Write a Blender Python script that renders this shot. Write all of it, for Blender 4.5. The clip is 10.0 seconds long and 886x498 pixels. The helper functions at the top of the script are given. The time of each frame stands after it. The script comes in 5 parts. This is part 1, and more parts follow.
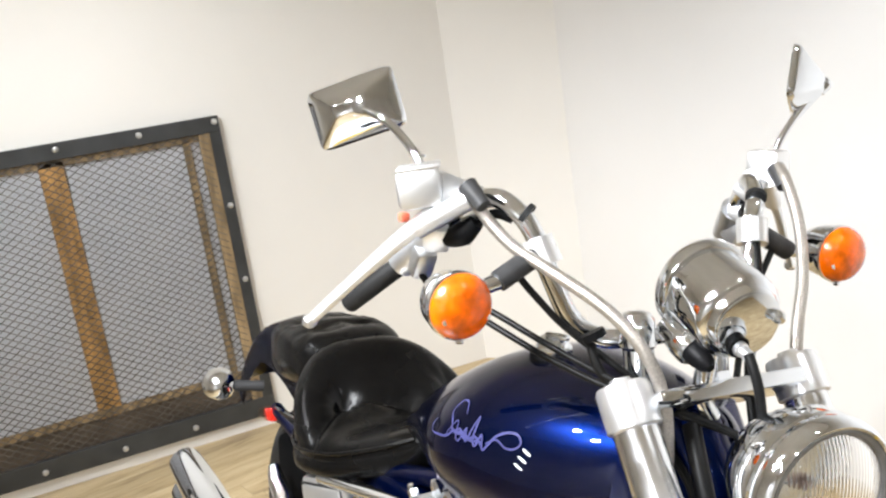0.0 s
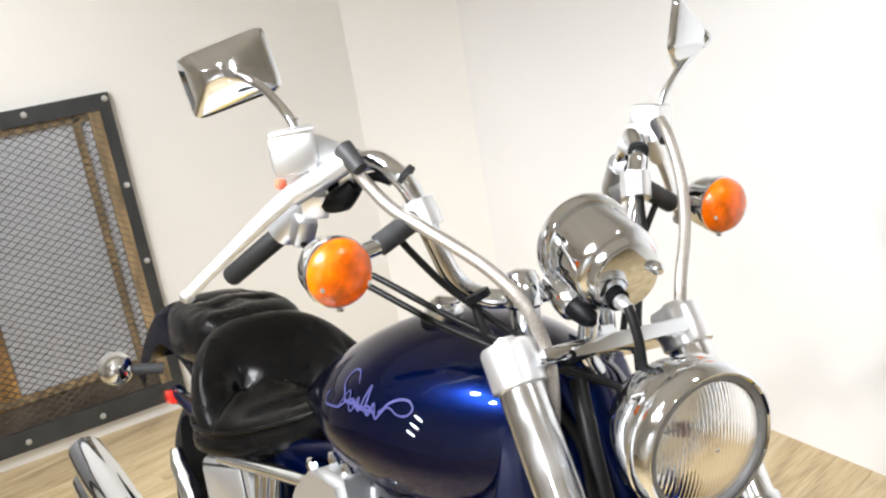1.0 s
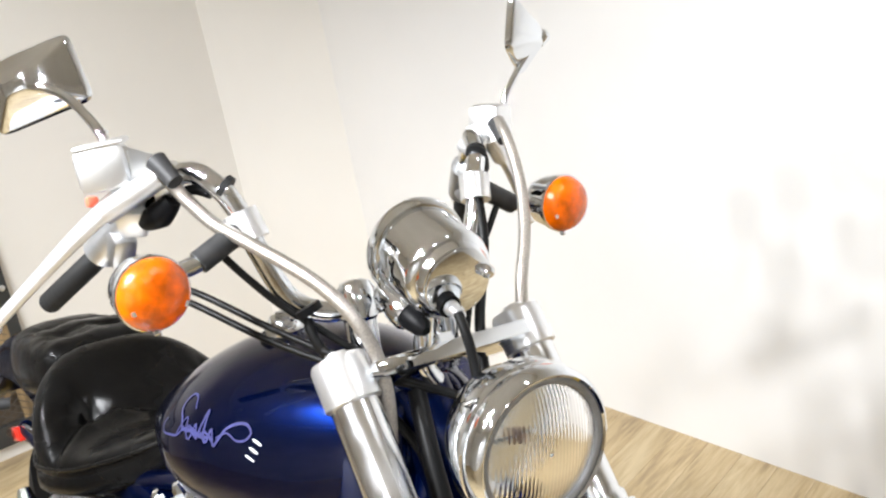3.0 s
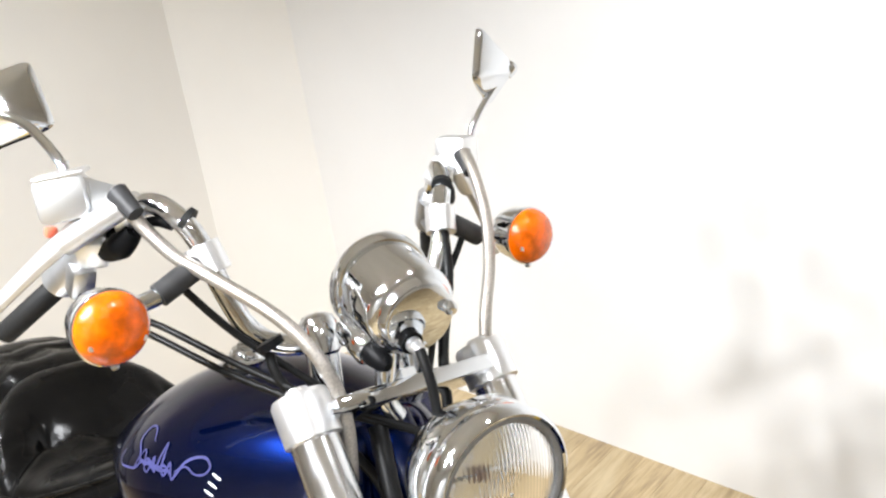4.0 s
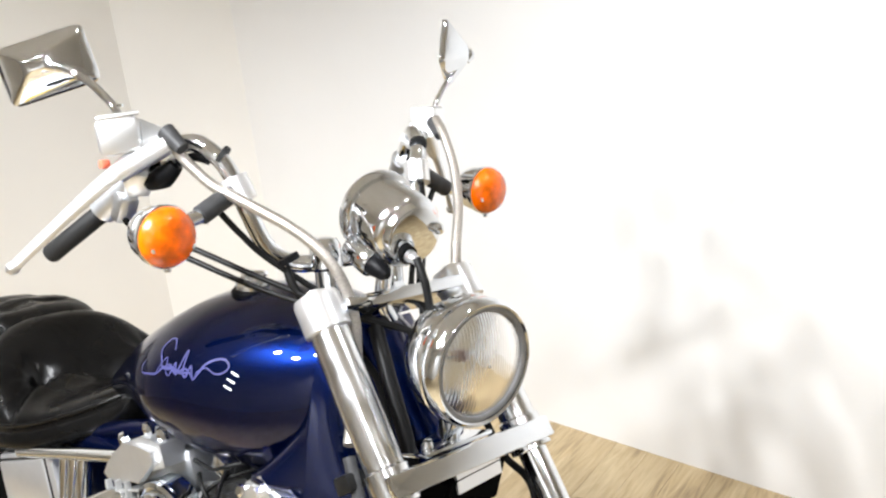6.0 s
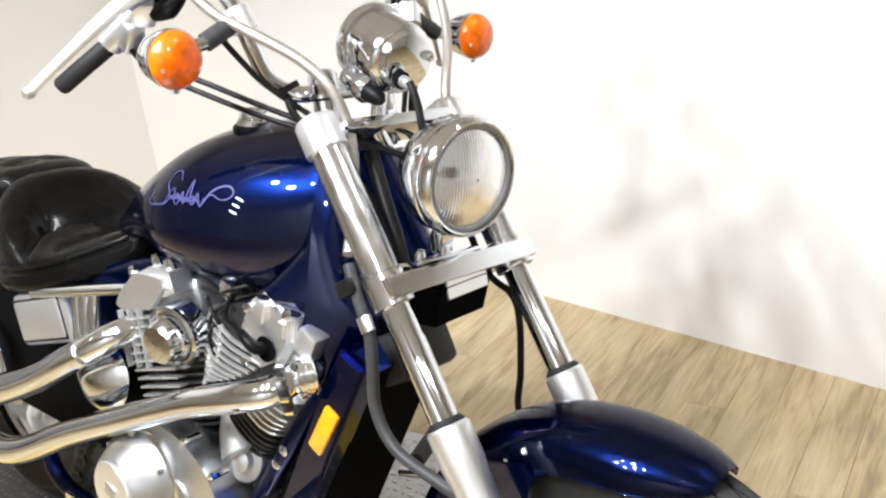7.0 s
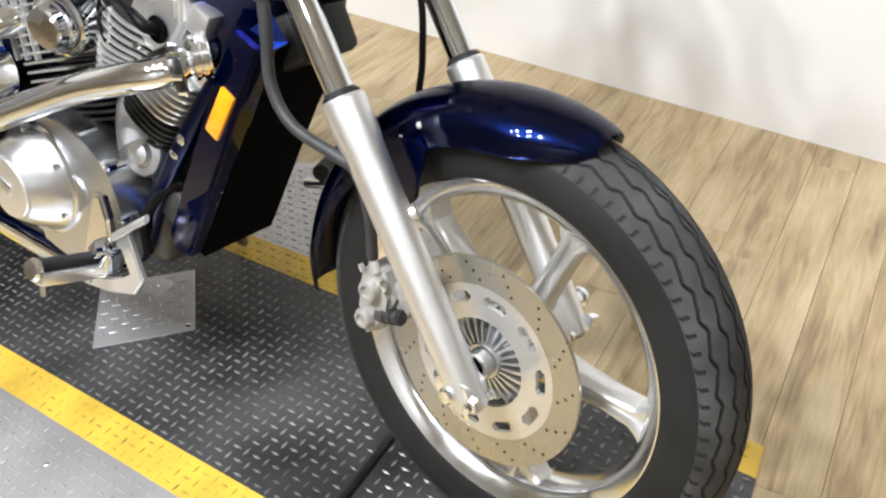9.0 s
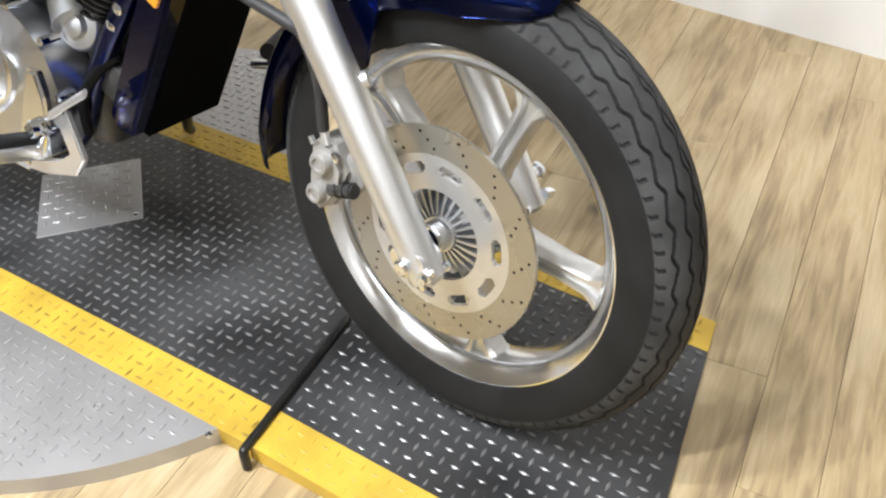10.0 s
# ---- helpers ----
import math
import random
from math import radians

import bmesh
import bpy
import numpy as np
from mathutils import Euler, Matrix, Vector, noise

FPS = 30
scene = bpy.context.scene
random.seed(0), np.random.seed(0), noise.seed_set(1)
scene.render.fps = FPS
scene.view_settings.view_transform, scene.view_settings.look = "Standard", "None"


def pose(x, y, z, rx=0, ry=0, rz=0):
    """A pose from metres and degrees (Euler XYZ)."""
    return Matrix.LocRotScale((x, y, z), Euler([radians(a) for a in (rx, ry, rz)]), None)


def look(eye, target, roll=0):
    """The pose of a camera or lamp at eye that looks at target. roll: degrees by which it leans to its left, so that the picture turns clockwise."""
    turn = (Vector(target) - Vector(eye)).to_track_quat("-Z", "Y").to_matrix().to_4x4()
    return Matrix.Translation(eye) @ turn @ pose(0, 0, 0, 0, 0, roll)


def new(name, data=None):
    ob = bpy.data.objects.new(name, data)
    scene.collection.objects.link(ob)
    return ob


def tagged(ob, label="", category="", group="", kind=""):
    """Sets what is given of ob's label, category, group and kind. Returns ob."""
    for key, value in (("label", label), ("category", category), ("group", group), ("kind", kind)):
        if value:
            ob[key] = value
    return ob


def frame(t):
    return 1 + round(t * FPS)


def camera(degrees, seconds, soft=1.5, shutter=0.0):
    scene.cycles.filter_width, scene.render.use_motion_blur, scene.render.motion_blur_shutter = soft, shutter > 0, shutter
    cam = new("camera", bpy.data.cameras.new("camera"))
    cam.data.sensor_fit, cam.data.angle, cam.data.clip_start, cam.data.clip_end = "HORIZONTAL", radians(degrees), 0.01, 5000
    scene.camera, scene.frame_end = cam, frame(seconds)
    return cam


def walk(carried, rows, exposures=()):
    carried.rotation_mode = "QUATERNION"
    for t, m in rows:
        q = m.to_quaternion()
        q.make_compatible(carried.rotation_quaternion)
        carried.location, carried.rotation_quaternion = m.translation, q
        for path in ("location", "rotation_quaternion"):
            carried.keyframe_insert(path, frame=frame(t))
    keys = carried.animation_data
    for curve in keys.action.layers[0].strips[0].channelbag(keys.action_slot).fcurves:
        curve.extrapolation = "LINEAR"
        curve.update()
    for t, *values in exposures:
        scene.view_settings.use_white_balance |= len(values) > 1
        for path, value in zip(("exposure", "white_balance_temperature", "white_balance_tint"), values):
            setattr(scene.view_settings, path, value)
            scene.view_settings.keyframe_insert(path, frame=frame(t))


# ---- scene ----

# ---- camera and walk ----
cam = camera(52.2, 10.0, soft=2.3)
walk(cam, [
    (0.0, look((0.3271, -0.5525, 1.4710), (-1.4661, 0.2055, 1.0128), -8.51)),
    (0.5, look((0.3317, -0.5309, 1.4646), (-1.4234, 0.3041, 0.9929), -9.18)),
    (1.0, look((0.3262, -0.5038, 1.4473), (-1.3762, 0.3943, 0.9042), -9.77)),
    (1.5, look((0.3232, -0.4720, 1.4317), (-1.3373, 0.4800, 0.8518), -10.51)),
    (2.0, look((0.3240, -0.4498, 1.4223), (-1.3004, 0.5524, 0.8248), -11.08)),
    (2.5, look((0.3295, -0.4361, 1.4232), (-1.2686, 0.6185, 0.8452), -11.20)),
    (4.0, look((0.3330, -0.4099, 1.4421), (-1.2083, 0.7429, 0.8989), -9.57)),
    (4.5, look((0.3482, -0.4115, 1.4540), (-1.1904, 0.7663, 0.9584), -9.31)),
    (5.0, look((0.3776, -0.4283, 1.4538), (-1.1744, 0.7359, 0.9683), -9.51)),
    (5.2, look((0.3966, -0.4583, 1.4578), (-1.1464, 0.7199, 0.9763), -8.75)),
    (6.3, look((0.4815, -0.7332, 1.4012), (-0.8818, 0.6160, 0.8289), -6.23)),
    (6.5, look((0.4915, -0.7592, 1.3882), (-0.8678, 0.5680, 0.7629), -5.83)),
    (7.0, look((0.5393, -0.7648, 1.3371), (-0.8161, 0.5132, 0.6094), -6.74)),
    (7.5, look((0.5614, -0.7858, 1.3040), (-0.7524, 0.4806, 0.4855), -4.83)),
    (8.0, look((0.5761, -0.7902, 1.2631), (-0.6660, 0.4658, 0.3253), -3.96)),
    (8.5, look((0.5957, -0.7927, 1.2287), (-0.5828, 0.4450, 0.1897), -3.57)),
    (9.0, look((0.6058, -0.7938, 1.1942), (-0.5119, 0.4103, 0.0536), -3.56)),
    (9.5, look((0.6103, -0.8021, 1.1631), (-0.4284, 0.3854, -0.0661), -2.82)),
    (10.0, look((0.6112, -0.8018, 1.1375), (-0.3578, 0.3658, -0.1655), -2.28)),
], exposures=[(0.0, -0.11), (2.5, -0.14), (4.0, -0.06), (5.0, -0.05), (6.5, -0.08), (8.0, -0.12), (10.0, -0.31)])

# ---- plan, in metres ----
FLOOR = -0.036          # wooden floor; the platform's top is z = 0
WALL_X, WALL_Y = -3.35, 1.50
CHAMFER = 0.36
ROOM_X1, ROOM_Y0, CEIL = 3.6, -3.8, 3.1
LEAN = -8.43            # the motorcycle leans on its side stand

# ---- light ----
world = bpy.data.worlds.new("world")
world.use_nodes = True
world.node_tree.nodes["Background"].inputs[0].default_value = (1.0, 0.98, 0.95, 1)
world.node_tree.nodes["Background"].inputs[1].default_value = 0.012
scene.world = world


WARM = (0.972, 1.0, 1.04)
# the last four are unseen fill lamps, added to brighten floor, walls and chrome
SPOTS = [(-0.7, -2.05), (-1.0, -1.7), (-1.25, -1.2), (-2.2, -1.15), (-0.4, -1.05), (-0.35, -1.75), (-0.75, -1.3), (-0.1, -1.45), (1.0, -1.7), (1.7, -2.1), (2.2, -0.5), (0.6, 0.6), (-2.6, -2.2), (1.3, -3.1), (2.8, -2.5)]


def spot_aim(x, y):
    """The lamps over the far end point at the cream walls, the fill added behind at the wall there, the rest at the
    motorcycle.
    """
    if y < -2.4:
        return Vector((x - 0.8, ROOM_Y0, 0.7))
    if -2 < x <= -1.2:
        return Vector((WALL_X, 0.0, 0.6))
    return Vector((-0.6 + 0.3 * max(x, 0), 0.3, 0.1)) if x > -1.2 else Vector((x - 0.6, 0.45, -0.25))


def lamp_power(x, y):
    """Watts: the lamps over the screened wall, the fill added behind, those near the motorcycle and those past its
    front wheel.
    """
    if x <= -1.2:
        return (150 if x > -2 else 95) if x > -2.4 else 50
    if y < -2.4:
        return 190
    return 110 if x < 0.9 and y < 0 else 36


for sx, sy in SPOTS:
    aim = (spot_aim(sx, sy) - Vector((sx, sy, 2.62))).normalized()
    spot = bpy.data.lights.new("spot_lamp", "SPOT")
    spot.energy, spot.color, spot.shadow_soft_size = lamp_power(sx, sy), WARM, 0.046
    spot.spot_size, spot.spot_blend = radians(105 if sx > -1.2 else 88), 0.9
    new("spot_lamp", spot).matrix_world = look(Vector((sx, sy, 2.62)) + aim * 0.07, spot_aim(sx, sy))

# ---- materials ----


def material(name, colour, rough=0.5, metal=0.0, coat=0.0, spec=0.5, vary=0.0, scale=8.0, bump=0.0, bump_scale=60.0, trans=0.0, rough_vary=0.0, stretch=(1, 1, 1), random=0.0):
    m = bpy.data.materials.new(name)
    m.use_nodes = True
    nt = m.node_tree
    b = nt.nodes["Principled BSDF"]
    b.inputs["Base Color"].default_value = (*colour, 1)
    b.inputs["Roughness"].default_value = rough
    b.inputs["Metallic"].default_value = metal
    b.inputs["Coat Weight"].default_value = coat
    b.inputs["Coat Roughness"].default_value = 0.03
    b.inputs["Specular IOR Level"].default_value = spec
    b.inputs["Transmission Weight"].default_value = trans
    tc = nt.nodes.new("ShaderNodeTexCoord")
    mp = nt.nodes.new("ShaderNodeMapping")
    mp.inputs["Scale"].default_value = stretch
    nt.links.new(tc.outputs["Object"], mp.inputs["Vector"])
    if vary or rough_vary or random:
        n1 = nt.nodes.new("ShaderNodeTexNoise")
        n1.inputs["Scale"].default_value, n1.inputs["Detail"].default_value = scale, 6
        nt.links.new(mp.outputs["Vector"], n1.inputs["Vector"])
    if vary or random:
        hsv = nt.nodes.new("ShaderNodeHueSaturation")
        hsv.inputs["Color"].default_value = (*colour, 1)
        mr = nt.nodes.new("ShaderNodeMapRange")
        mr.inputs["From Min"].default_value, mr.inputs["From Max"].default_value = 0.3, 0.7
        mr.inputs["To Min"].default_value, mr.inputs["To Max"].default_value = 1 - vary, 1 + vary
        nt.links.new(n1.outputs["Fac"], mr.inputs["Value"])
        last = mr.outputs["Result"]
        if random:
            oi = nt.nodes.new("ShaderNodeObjectInfo")
            r2 = nt.nodes.new("ShaderNodeMapRange")
            r2.inputs["To Min"].default_value, r2.inputs["To Max"].default_value = 1 - random, 1 + random
            nt.links.new(oi.outputs["Random"], r2.inputs["Value"])
            mul = nt.nodes.new("ShaderNodeMath")
            mul.operation = "MULTIPLY"
            nt.links.new(last, mul.inputs[0])
            nt.links.new(r2.outputs["Result"], mul.inputs[1])
            last = mul.outputs[0]
        nt.links.new(last, hsv.inputs["Value"])
        nt.links.new(hsv.outputs["Color"], b.inputs["Base Color"])
    if rough_vary:
        r3 = nt.nodes.new("ShaderNodeMapRange")
        r3.inputs["From Min"].default_value, r3.inputs["From Max"].default_value = 0.3, 0.7
        r3.inputs["To Min"].default_value, r3.inputs["To Max"].default_value = max(0.0, rough - rough_vary), rough + rough_vary
        nt.links.new(n1.outputs["Fac"], r3.inputs["Value"])
        nt.links.new(r3.outputs["Result"], b.inputs["Roughness"])
    if bump:
        n2 = nt.nodes.new("ShaderNodeTexNoise")
        n2.inputs["Scale"].default_value, n2.inputs["Detail"].default_value = bump_scale, 4
        nt.links.new(mp.outputs["Vector"], n2.inputs["Vector"])
        bp = nt.nodes.new("ShaderNodeBump")
        bp.inputs["Strength"].default_value, bp.inputs["Distance"].default_value = bump, 0.002
        nt.links.new(n2.outputs["Fac"], bp.inputs["Height"])
        nt.links.new(bp.outputs["Normal"], b.inputs["Normal"])
    return m


CHROME = material("chrome", (0.81, 0.84, 0.88), 0.05, 1.0, rough_vary=0.03, scale=30)
POLISHED = material("polished_aluminium", (0.82, 0.835, 0.855), 0.17, 1.0, rough_vary=0.06, scale=25)
SATIN = material("satin_aluminium", (0.88, 0.89, 0.91), 0.30, 0.9, vary=0.02, scale=40, rough_vary=0.01, bump=0.012, bump_scale=400)
FORK_SATIN = material("blasted_fork_aluminium", (0.88, 0.89, 0.90), 0.42, 1.0, vary=0.02, scale=40)
CASE_SATIN = material("brushed_case_aluminium", (0.66, 0.68, 0.71), 0.30, 1.0, vary=0.04, scale=40, rough_vary=0.02)
CAST = material("cast_aluminium", (0.69, 0.71, 0.74), 0.38, 1.0, vary=0.08, scale=50, bump=0.2, bump_scale=300)
SILVER = material("silver_paint", (0.66, 0.66, 0.65), 0.30, 0.8, vary=0.06, scale=30)
STEEL_DARK = material("dark_steel", (0.10, 0.10, 0.10), 0.45, 0.8, vary=0.2, scale=40)
DISC_STEEL = material("brake_disc_steel", (0.43, 0.41, 0.355), 0.28, 0.85, vary=0.025, scale=12, rough_vary=0.05)
BLUE = material("blue_pearl_paint", (0.0004, 0.0054, 0.050), 0.25, 0.9, coat=0.9, vary=0.10, scale=300)
BLUE_FRAME = material("blue_frame_paint", (0.0004, 0.0056, 0.050), 0.32, 0.85, coat=0.5, vary=0.1, scale=60)
for paint in (BLUE, BLUE_FRAME):
    paint.node_tree.nodes["Principled BSDF"].inputs["Specular Tint"].default_value = (0.05, 0.10, 0.35, 1)
LEATHER = material("black_leather", (0.0032, 0.0031, 0.0031), 0.25, 0.0, spec=0.17, vary=0.35, scale=9, bump=0.5, bump_scale=42, rough_vary=0.10)
TREAD = material("dusty_tread_rubber", (0.052, 0.052, 0.052), 0.7, spec=0.2, vary=0.4, scale=14, bump=0.2, bump_scale=300)
CALIPER = material("grey_caliper_paint", (0.36, 0.35, 0.33), 0.45, 0.35, vary=0.15, scale=50, bump=0.15, bump_scale=300)
SPOKE = material("grey_spoke_paint", (0.68, 0.68, 0.67), 0.34, 0.8, vary=0.08, scale=30)
ROD = material("oily_black_steel", (0.010, 0.0095, 0.009), 0.35, vary=0.5, scale=40, bump=0.3, bump_scale=120)
RUBBER = material("black_rubber", (0.0145, 0.0148, 0.0153), 0.6, spec=0.22, vary=0.35, scale=9, bump=0.25, bump_scale=260, rough_vary=0.1)
BOOT = material("grey_rubber_boot", (0.036, 0.036, 0.037), 0.5, spec=0.3, vary=0.2, scale=60)
GRIP = material("grip_rubber", (0.016, 0.016, 0.016), 0.6, spec=0.2, bump=0.4, bump_scale=180)
PLASTIC = material("black_plastic", (0.004, 0.004, 0.0045), 0.42, spec=0.10, vary=0.2, scale=30)
GREY_PLASTIC = material("dark_grey_plastic", (0.012, 0.012, 0.012), 0.5, spec=0.3, vary=0.2, scale=30)
RADIATOR_BLACK = material("matt_black", (0.0025, 0.0025, 0.0027), 0.75, spec=0.03)
CASE_DARK = material("dark_cast_case", (0.10, 0.10, 0.10), 0.45, 0.7, vary=0.2, scale=30, bump=0.2, bump_scale=200)
# near black that puts the shade between fins into the colour
FIN_SHADE = material("fin_shade_paint", (0.035, 0.035, 0.035), 0.5, 0.6, vary=0.1)
HOSE = material("black_hose", (0.006, 0.006, 0.006), 0.42, spec=0.2, vary=0.2, scale=60)
BRAID = material("braided_hose", (0.46, 0.43, 0.39), 0.32, 0.8, vary=0.25, scale=500, bump=0.3, bump_scale=900)
ORANGE = material("orange_lens", (1.0, 0.165, 0.0), 0.22, trans=0.2, coat=0.7, spec=0.3, vary=0.38, scale=55, bump=0.5, bump_scale=130)
AMBER = material("amber_reflector", (0.85, 0.33, 0.01), 0.15, coat=0.6, vary=0.1, scale=120)
RED_PLASTIC = material("red_switch", (0.75, 0.16, 0.09), 0.4)
RED = material("red_lens", (0.6, 0.02, 0.01), 0.15, coat=0.6)
MIRROR = material("mirror_glass", (0.9, 0.9, 0.9), 0.0, 1.0)
DECAL = material("violet_decal", (0.045, 0.047, 0.15), 0.35, vary=0.3, scale=90)
WHITE_DECAL = material("pale_decal", (0.6, 0.62, 0.66), 0.35)
WALL = material("white_wall_paint", (0.80, 0.79, 0.775), 0.6, vary=0.03, scale=1.2, bump=0.15, bump_scale=140)
WARM_WALL = material("cream_wall_paint", (0.80, 0.776, 0.732), 0.6, vary=0.03, scale=1.2, bump=0.15, bump_scale=140)
DARK_WALL = material("dark_wall_paint", (0.76, 0.75, 0.73), 0.7, vary=0.12, scale=2)
BEIGE_WALL = material("beige_wall_paint", (0.78, 0.77, 0.75), 0.7, vary=0.08, scale=2)
CEILING = material("ceiling_paint", (0.82, 0.81, 0.79), 0.8, vary=0.04, scale=2)
BLACK_STEEL = material("black_painted_steel", (0.035, 0.037, 0.038), 0.42, vary=0.3, scale=9, bump=0.15, bump_scale=120)
RUST_WOOD = material("weathered_wood", (0.44, 0.245, 0.08), 0.7, vary=0.5, scale=9, stretch=(3, 3, 0.6), bump=0.4, bump_scale=60)
DRY_WOOD = material("dry_grey_wood", (0.27, 0.19, 0.10), 0.75, vary=0.5, scale=10, stretch=(3, 3, 0.6), bump=0.4, bump_scale=60)
DARK_SHEET = material("dark_brown_sheet", (0.13, 0.10, 0.075), 0.7, vary=0.4, scale=5)
GREY_SHEET = material("grey_sheet", (0.66, 0.68, 0.73), 0.55, vary=0.08, scale=2)
SILVER_PLATE = material("aluminium_tread_plate", (0.50, 0.50, 0.51), 0.40, 0.7, vary=0.06, scale=5, bump=0.1, bump_scale=300, rough_vary=0.08)
BLACK_PLATE = material("black_tread_plate", (0.045, 0.0455, 0.047), 0.38, 0.2, vary=0.75, scale=3.5, bump=0.15, bump_scale=150, rough_vary=0.12)
YELLOW_LUG = material("worn_yellow_lug", (0.50, 0.33, 0.045), 0.45, vary=0.5, scale=16)
YELLOW = material("yellow_paint", (0.60, 0.40, 0.05), 0.45, vary=0.26, scale=7, bump=0.1, bump_scale=200)


def oak(name):
    """Pale oak with long grain, brown streaks and small knots, different on each plank."""
    m = bpy.data.materials.new(name)
    m.use_nodes = True
    nt = m.node_tree
    b = nt.nodes["Principled BSDF"]

    def node(kind, **values):
        n = nt.nodes.new(kind)
        for k, v in values.items():
            n.inputs[k.replace("_", " ")].default_value = v
        return n

    def link(a, out, c, inp):
        nt.links.new(a.outputs[out], c.inputs[inp])
    tc, oi, add = node("ShaderNodeTexCoord"), node("ShaderNodeObjectInfo"), nt.nodes.new("ShaderNodeVectorMath")
    add.operation = "MULTIPLY_ADD"
    add.inputs[1].default_value = (1, 1, 1)
    sc = nt.nodes.new("ShaderNodeVectorMath")
    sc.operation = "SCALE"
    sc.inputs[0].default_value = (37, 71, 13)
    nt.links.new(oi.outputs["Random"], sc.inputs["Scale"])
    link(tc, "Object", add, 0)
    link(sc, 0, add, 2)

    def noise(stretch, scale, detail, distort=0.0):
        mp = node("ShaderNodeMapping")
        mp.inputs["Scale"].default_value = stretch
        link(add, 0, mp, "Vector")
        n = node("ShaderNodeTexNoise", Scale=scale, Detail=detail, Distortion=distort)
        link(mp, 0, n, "Vector")
        return n
    broad, grain, fine = noise((4.5, 0.9, 1), 2.2, 5, 1.1), noise((11, 0.9, 1), 5.0, 8, 1.3), noise((60, 2.2, 1), 9.0, 4)
    ramp = node("ShaderNodeValToRGB")
    e = ramp.color_ramp.elements
    e[0].position, e[0].color = 0.34, (0.27, 0.195, 0.112, 1)
    e[1].position, e[1].color = 0.62, (0.58, 0.465, 0.285, 1)
    mid = e.new(0.47)
    mid.color = (0.46, 0.345, 0.19, 1)
    mixf = nt.nodes.new("ShaderNodeMath")
    mixf.operation = "MULTIPLY_ADD"
    mixf.inputs[1].default_value = 0.42
    half = nt.nodes.new("ShaderNodeMath")
    half.operation = "MULTIPLY"
    half.inputs[1].default_value = 0.58
    link(broad, "Fac", half, 0)
    link(grain, "Fac", mixf, 0)
    link(half, 0, mixf, 2)
    link(mixf, 0, ramp, "Fac")
    vor = node("ShaderNodeTexVoronoi", Scale=4.2)
    mpv = node("ShaderNodeMapping")
    mpv.inputs["Scale"].default_value = (1.0, 0.75, 0.0)
    link(add, 0, mpv, "Vector")
    link(mpv, 0, vor, "Vector")
    knot = node("ShaderNodeMapRange")
    knot.inputs["From Min"].default_value, knot.inputs["From Max"].default_value = 0.03, 0.10
    knot.inputs["To Min"].default_value, knot.inputs["To Max"].default_value = 0.35, 1.0
    link(vor, "Distance", knot, "Value")
    rnd = node("ShaderNodeMapRange")
    rnd.inputs["To Min"].default_value, rnd.inputs["To Max"].default_value = 0.95, 1.05
    link(oi, "Random", rnd, "Value")
    fr = node("ShaderNodeMapRange")
    fr.inputs["From Min"].default_value, fr.inputs["From Max"].default_value = 0.35, 0.65
    fr.inputs["To Min"].default_value, fr.inputs["To Max"].default_value = 0.93, 1.05
    link(fine, "Fac", fr, "Value")
    last = None
    for src in (knot, rnd, fr):
        if last is None:
            last = src
            continue
        mm = nt.nodes.new("ShaderNodeMath")
        mm.operation = "MULTIPLY"
        nt.links.new(last.outputs[0], mm.inputs[0])
        nt.links.new(src.outputs[0], mm.inputs[1])
        last = mm
    hsv = node("ShaderNodeHueSaturation")
    link(ramp, "Color", hsv, "Color")
    nt.links.new(last.outputs[0], hsv.inputs["Value"])
    link(hsv, "Color", b, "Base Color")
    b.inputs["Roughness"].default_value = 0.42
    bp = node("ShaderNodeBump", Strength=0.08, Distance=0.002)
    link(fine, "Fac", bp, "Height")
    link(bp, "Normal", b, "Normal")
    return m


WOOD = oak("oak_plank")
WOOD_UNDER = material("dark_joint", (0.27, 0.20, 0.12), 0.8, vary=0.1)

# ---- building helpers ----


def part(name, bm, mat, parent=None, label="", smooth=True, sharp=35):
    me = bpy.data.meshes.new(name)
    bmesh.ops.recalc_face_normals(bm, faces=bm.faces)
    if smooth:
        for f in bm.faces:
            f.smooth = True
        limit = radians(sharp)
        for e in bm.edges:
            if len(e.link_faces) == 2 and e.calc_face_angle(0) > limit:
                e.smooth = False
    bm.to_mesh(me)
    bm.free()
    me.materials.append(mat)
    ob = new(name, me)
    if parent:
        ob.parent = parent
    if label:
        tagged(ob, label)
    return ob


def join(*bms):
    out = bmesh.new()
    for b in bms:
        me = bpy.data.meshes.new("tmp")
        b.to_mesh(me)
        out.from_mesh(me)
        b.free()
        bpy.data.meshes.remove(me)
    return out


def box(c, s, rot=(0, 0, 0), bevel=0.0, seg=2):
    bm = bmesh.new()
    bmesh.ops.create_cube(bm, size=1.0)
    bmesh.ops.scale(bm, vec=s, verts=bm.verts)
    if bevel:
        bmesh.ops.bevel(bm, geom=bm.edges[:], offset=bevel, segments=seg, affect="EDGES", profile=0.5)
    bmesh.ops.transform(bm, matrix=pose(*c, *rot), verts=bm.verts)
    return bm


def rings(rs, closed=False, caps=True):
    """A skin through rings of equally many points."""
    bm = bmesh.new()
    vs = [[bm.verts.new(p) for p in r] for r in rs]
    n = len(vs[0])
    pairs = list(zip(vs, vs[1:])) + ([(vs[-1], vs[0])] if closed else [])
    for a, b in pairs:
        for i in range(n):
            bm.faces.new((a[i], a[(i + 1) % n], b[(i + 1) % n], b[i]))
    if caps and not closed:
        bm.faces.new(vs[0])
        bm.faces.new(vs[-1])
    return bm


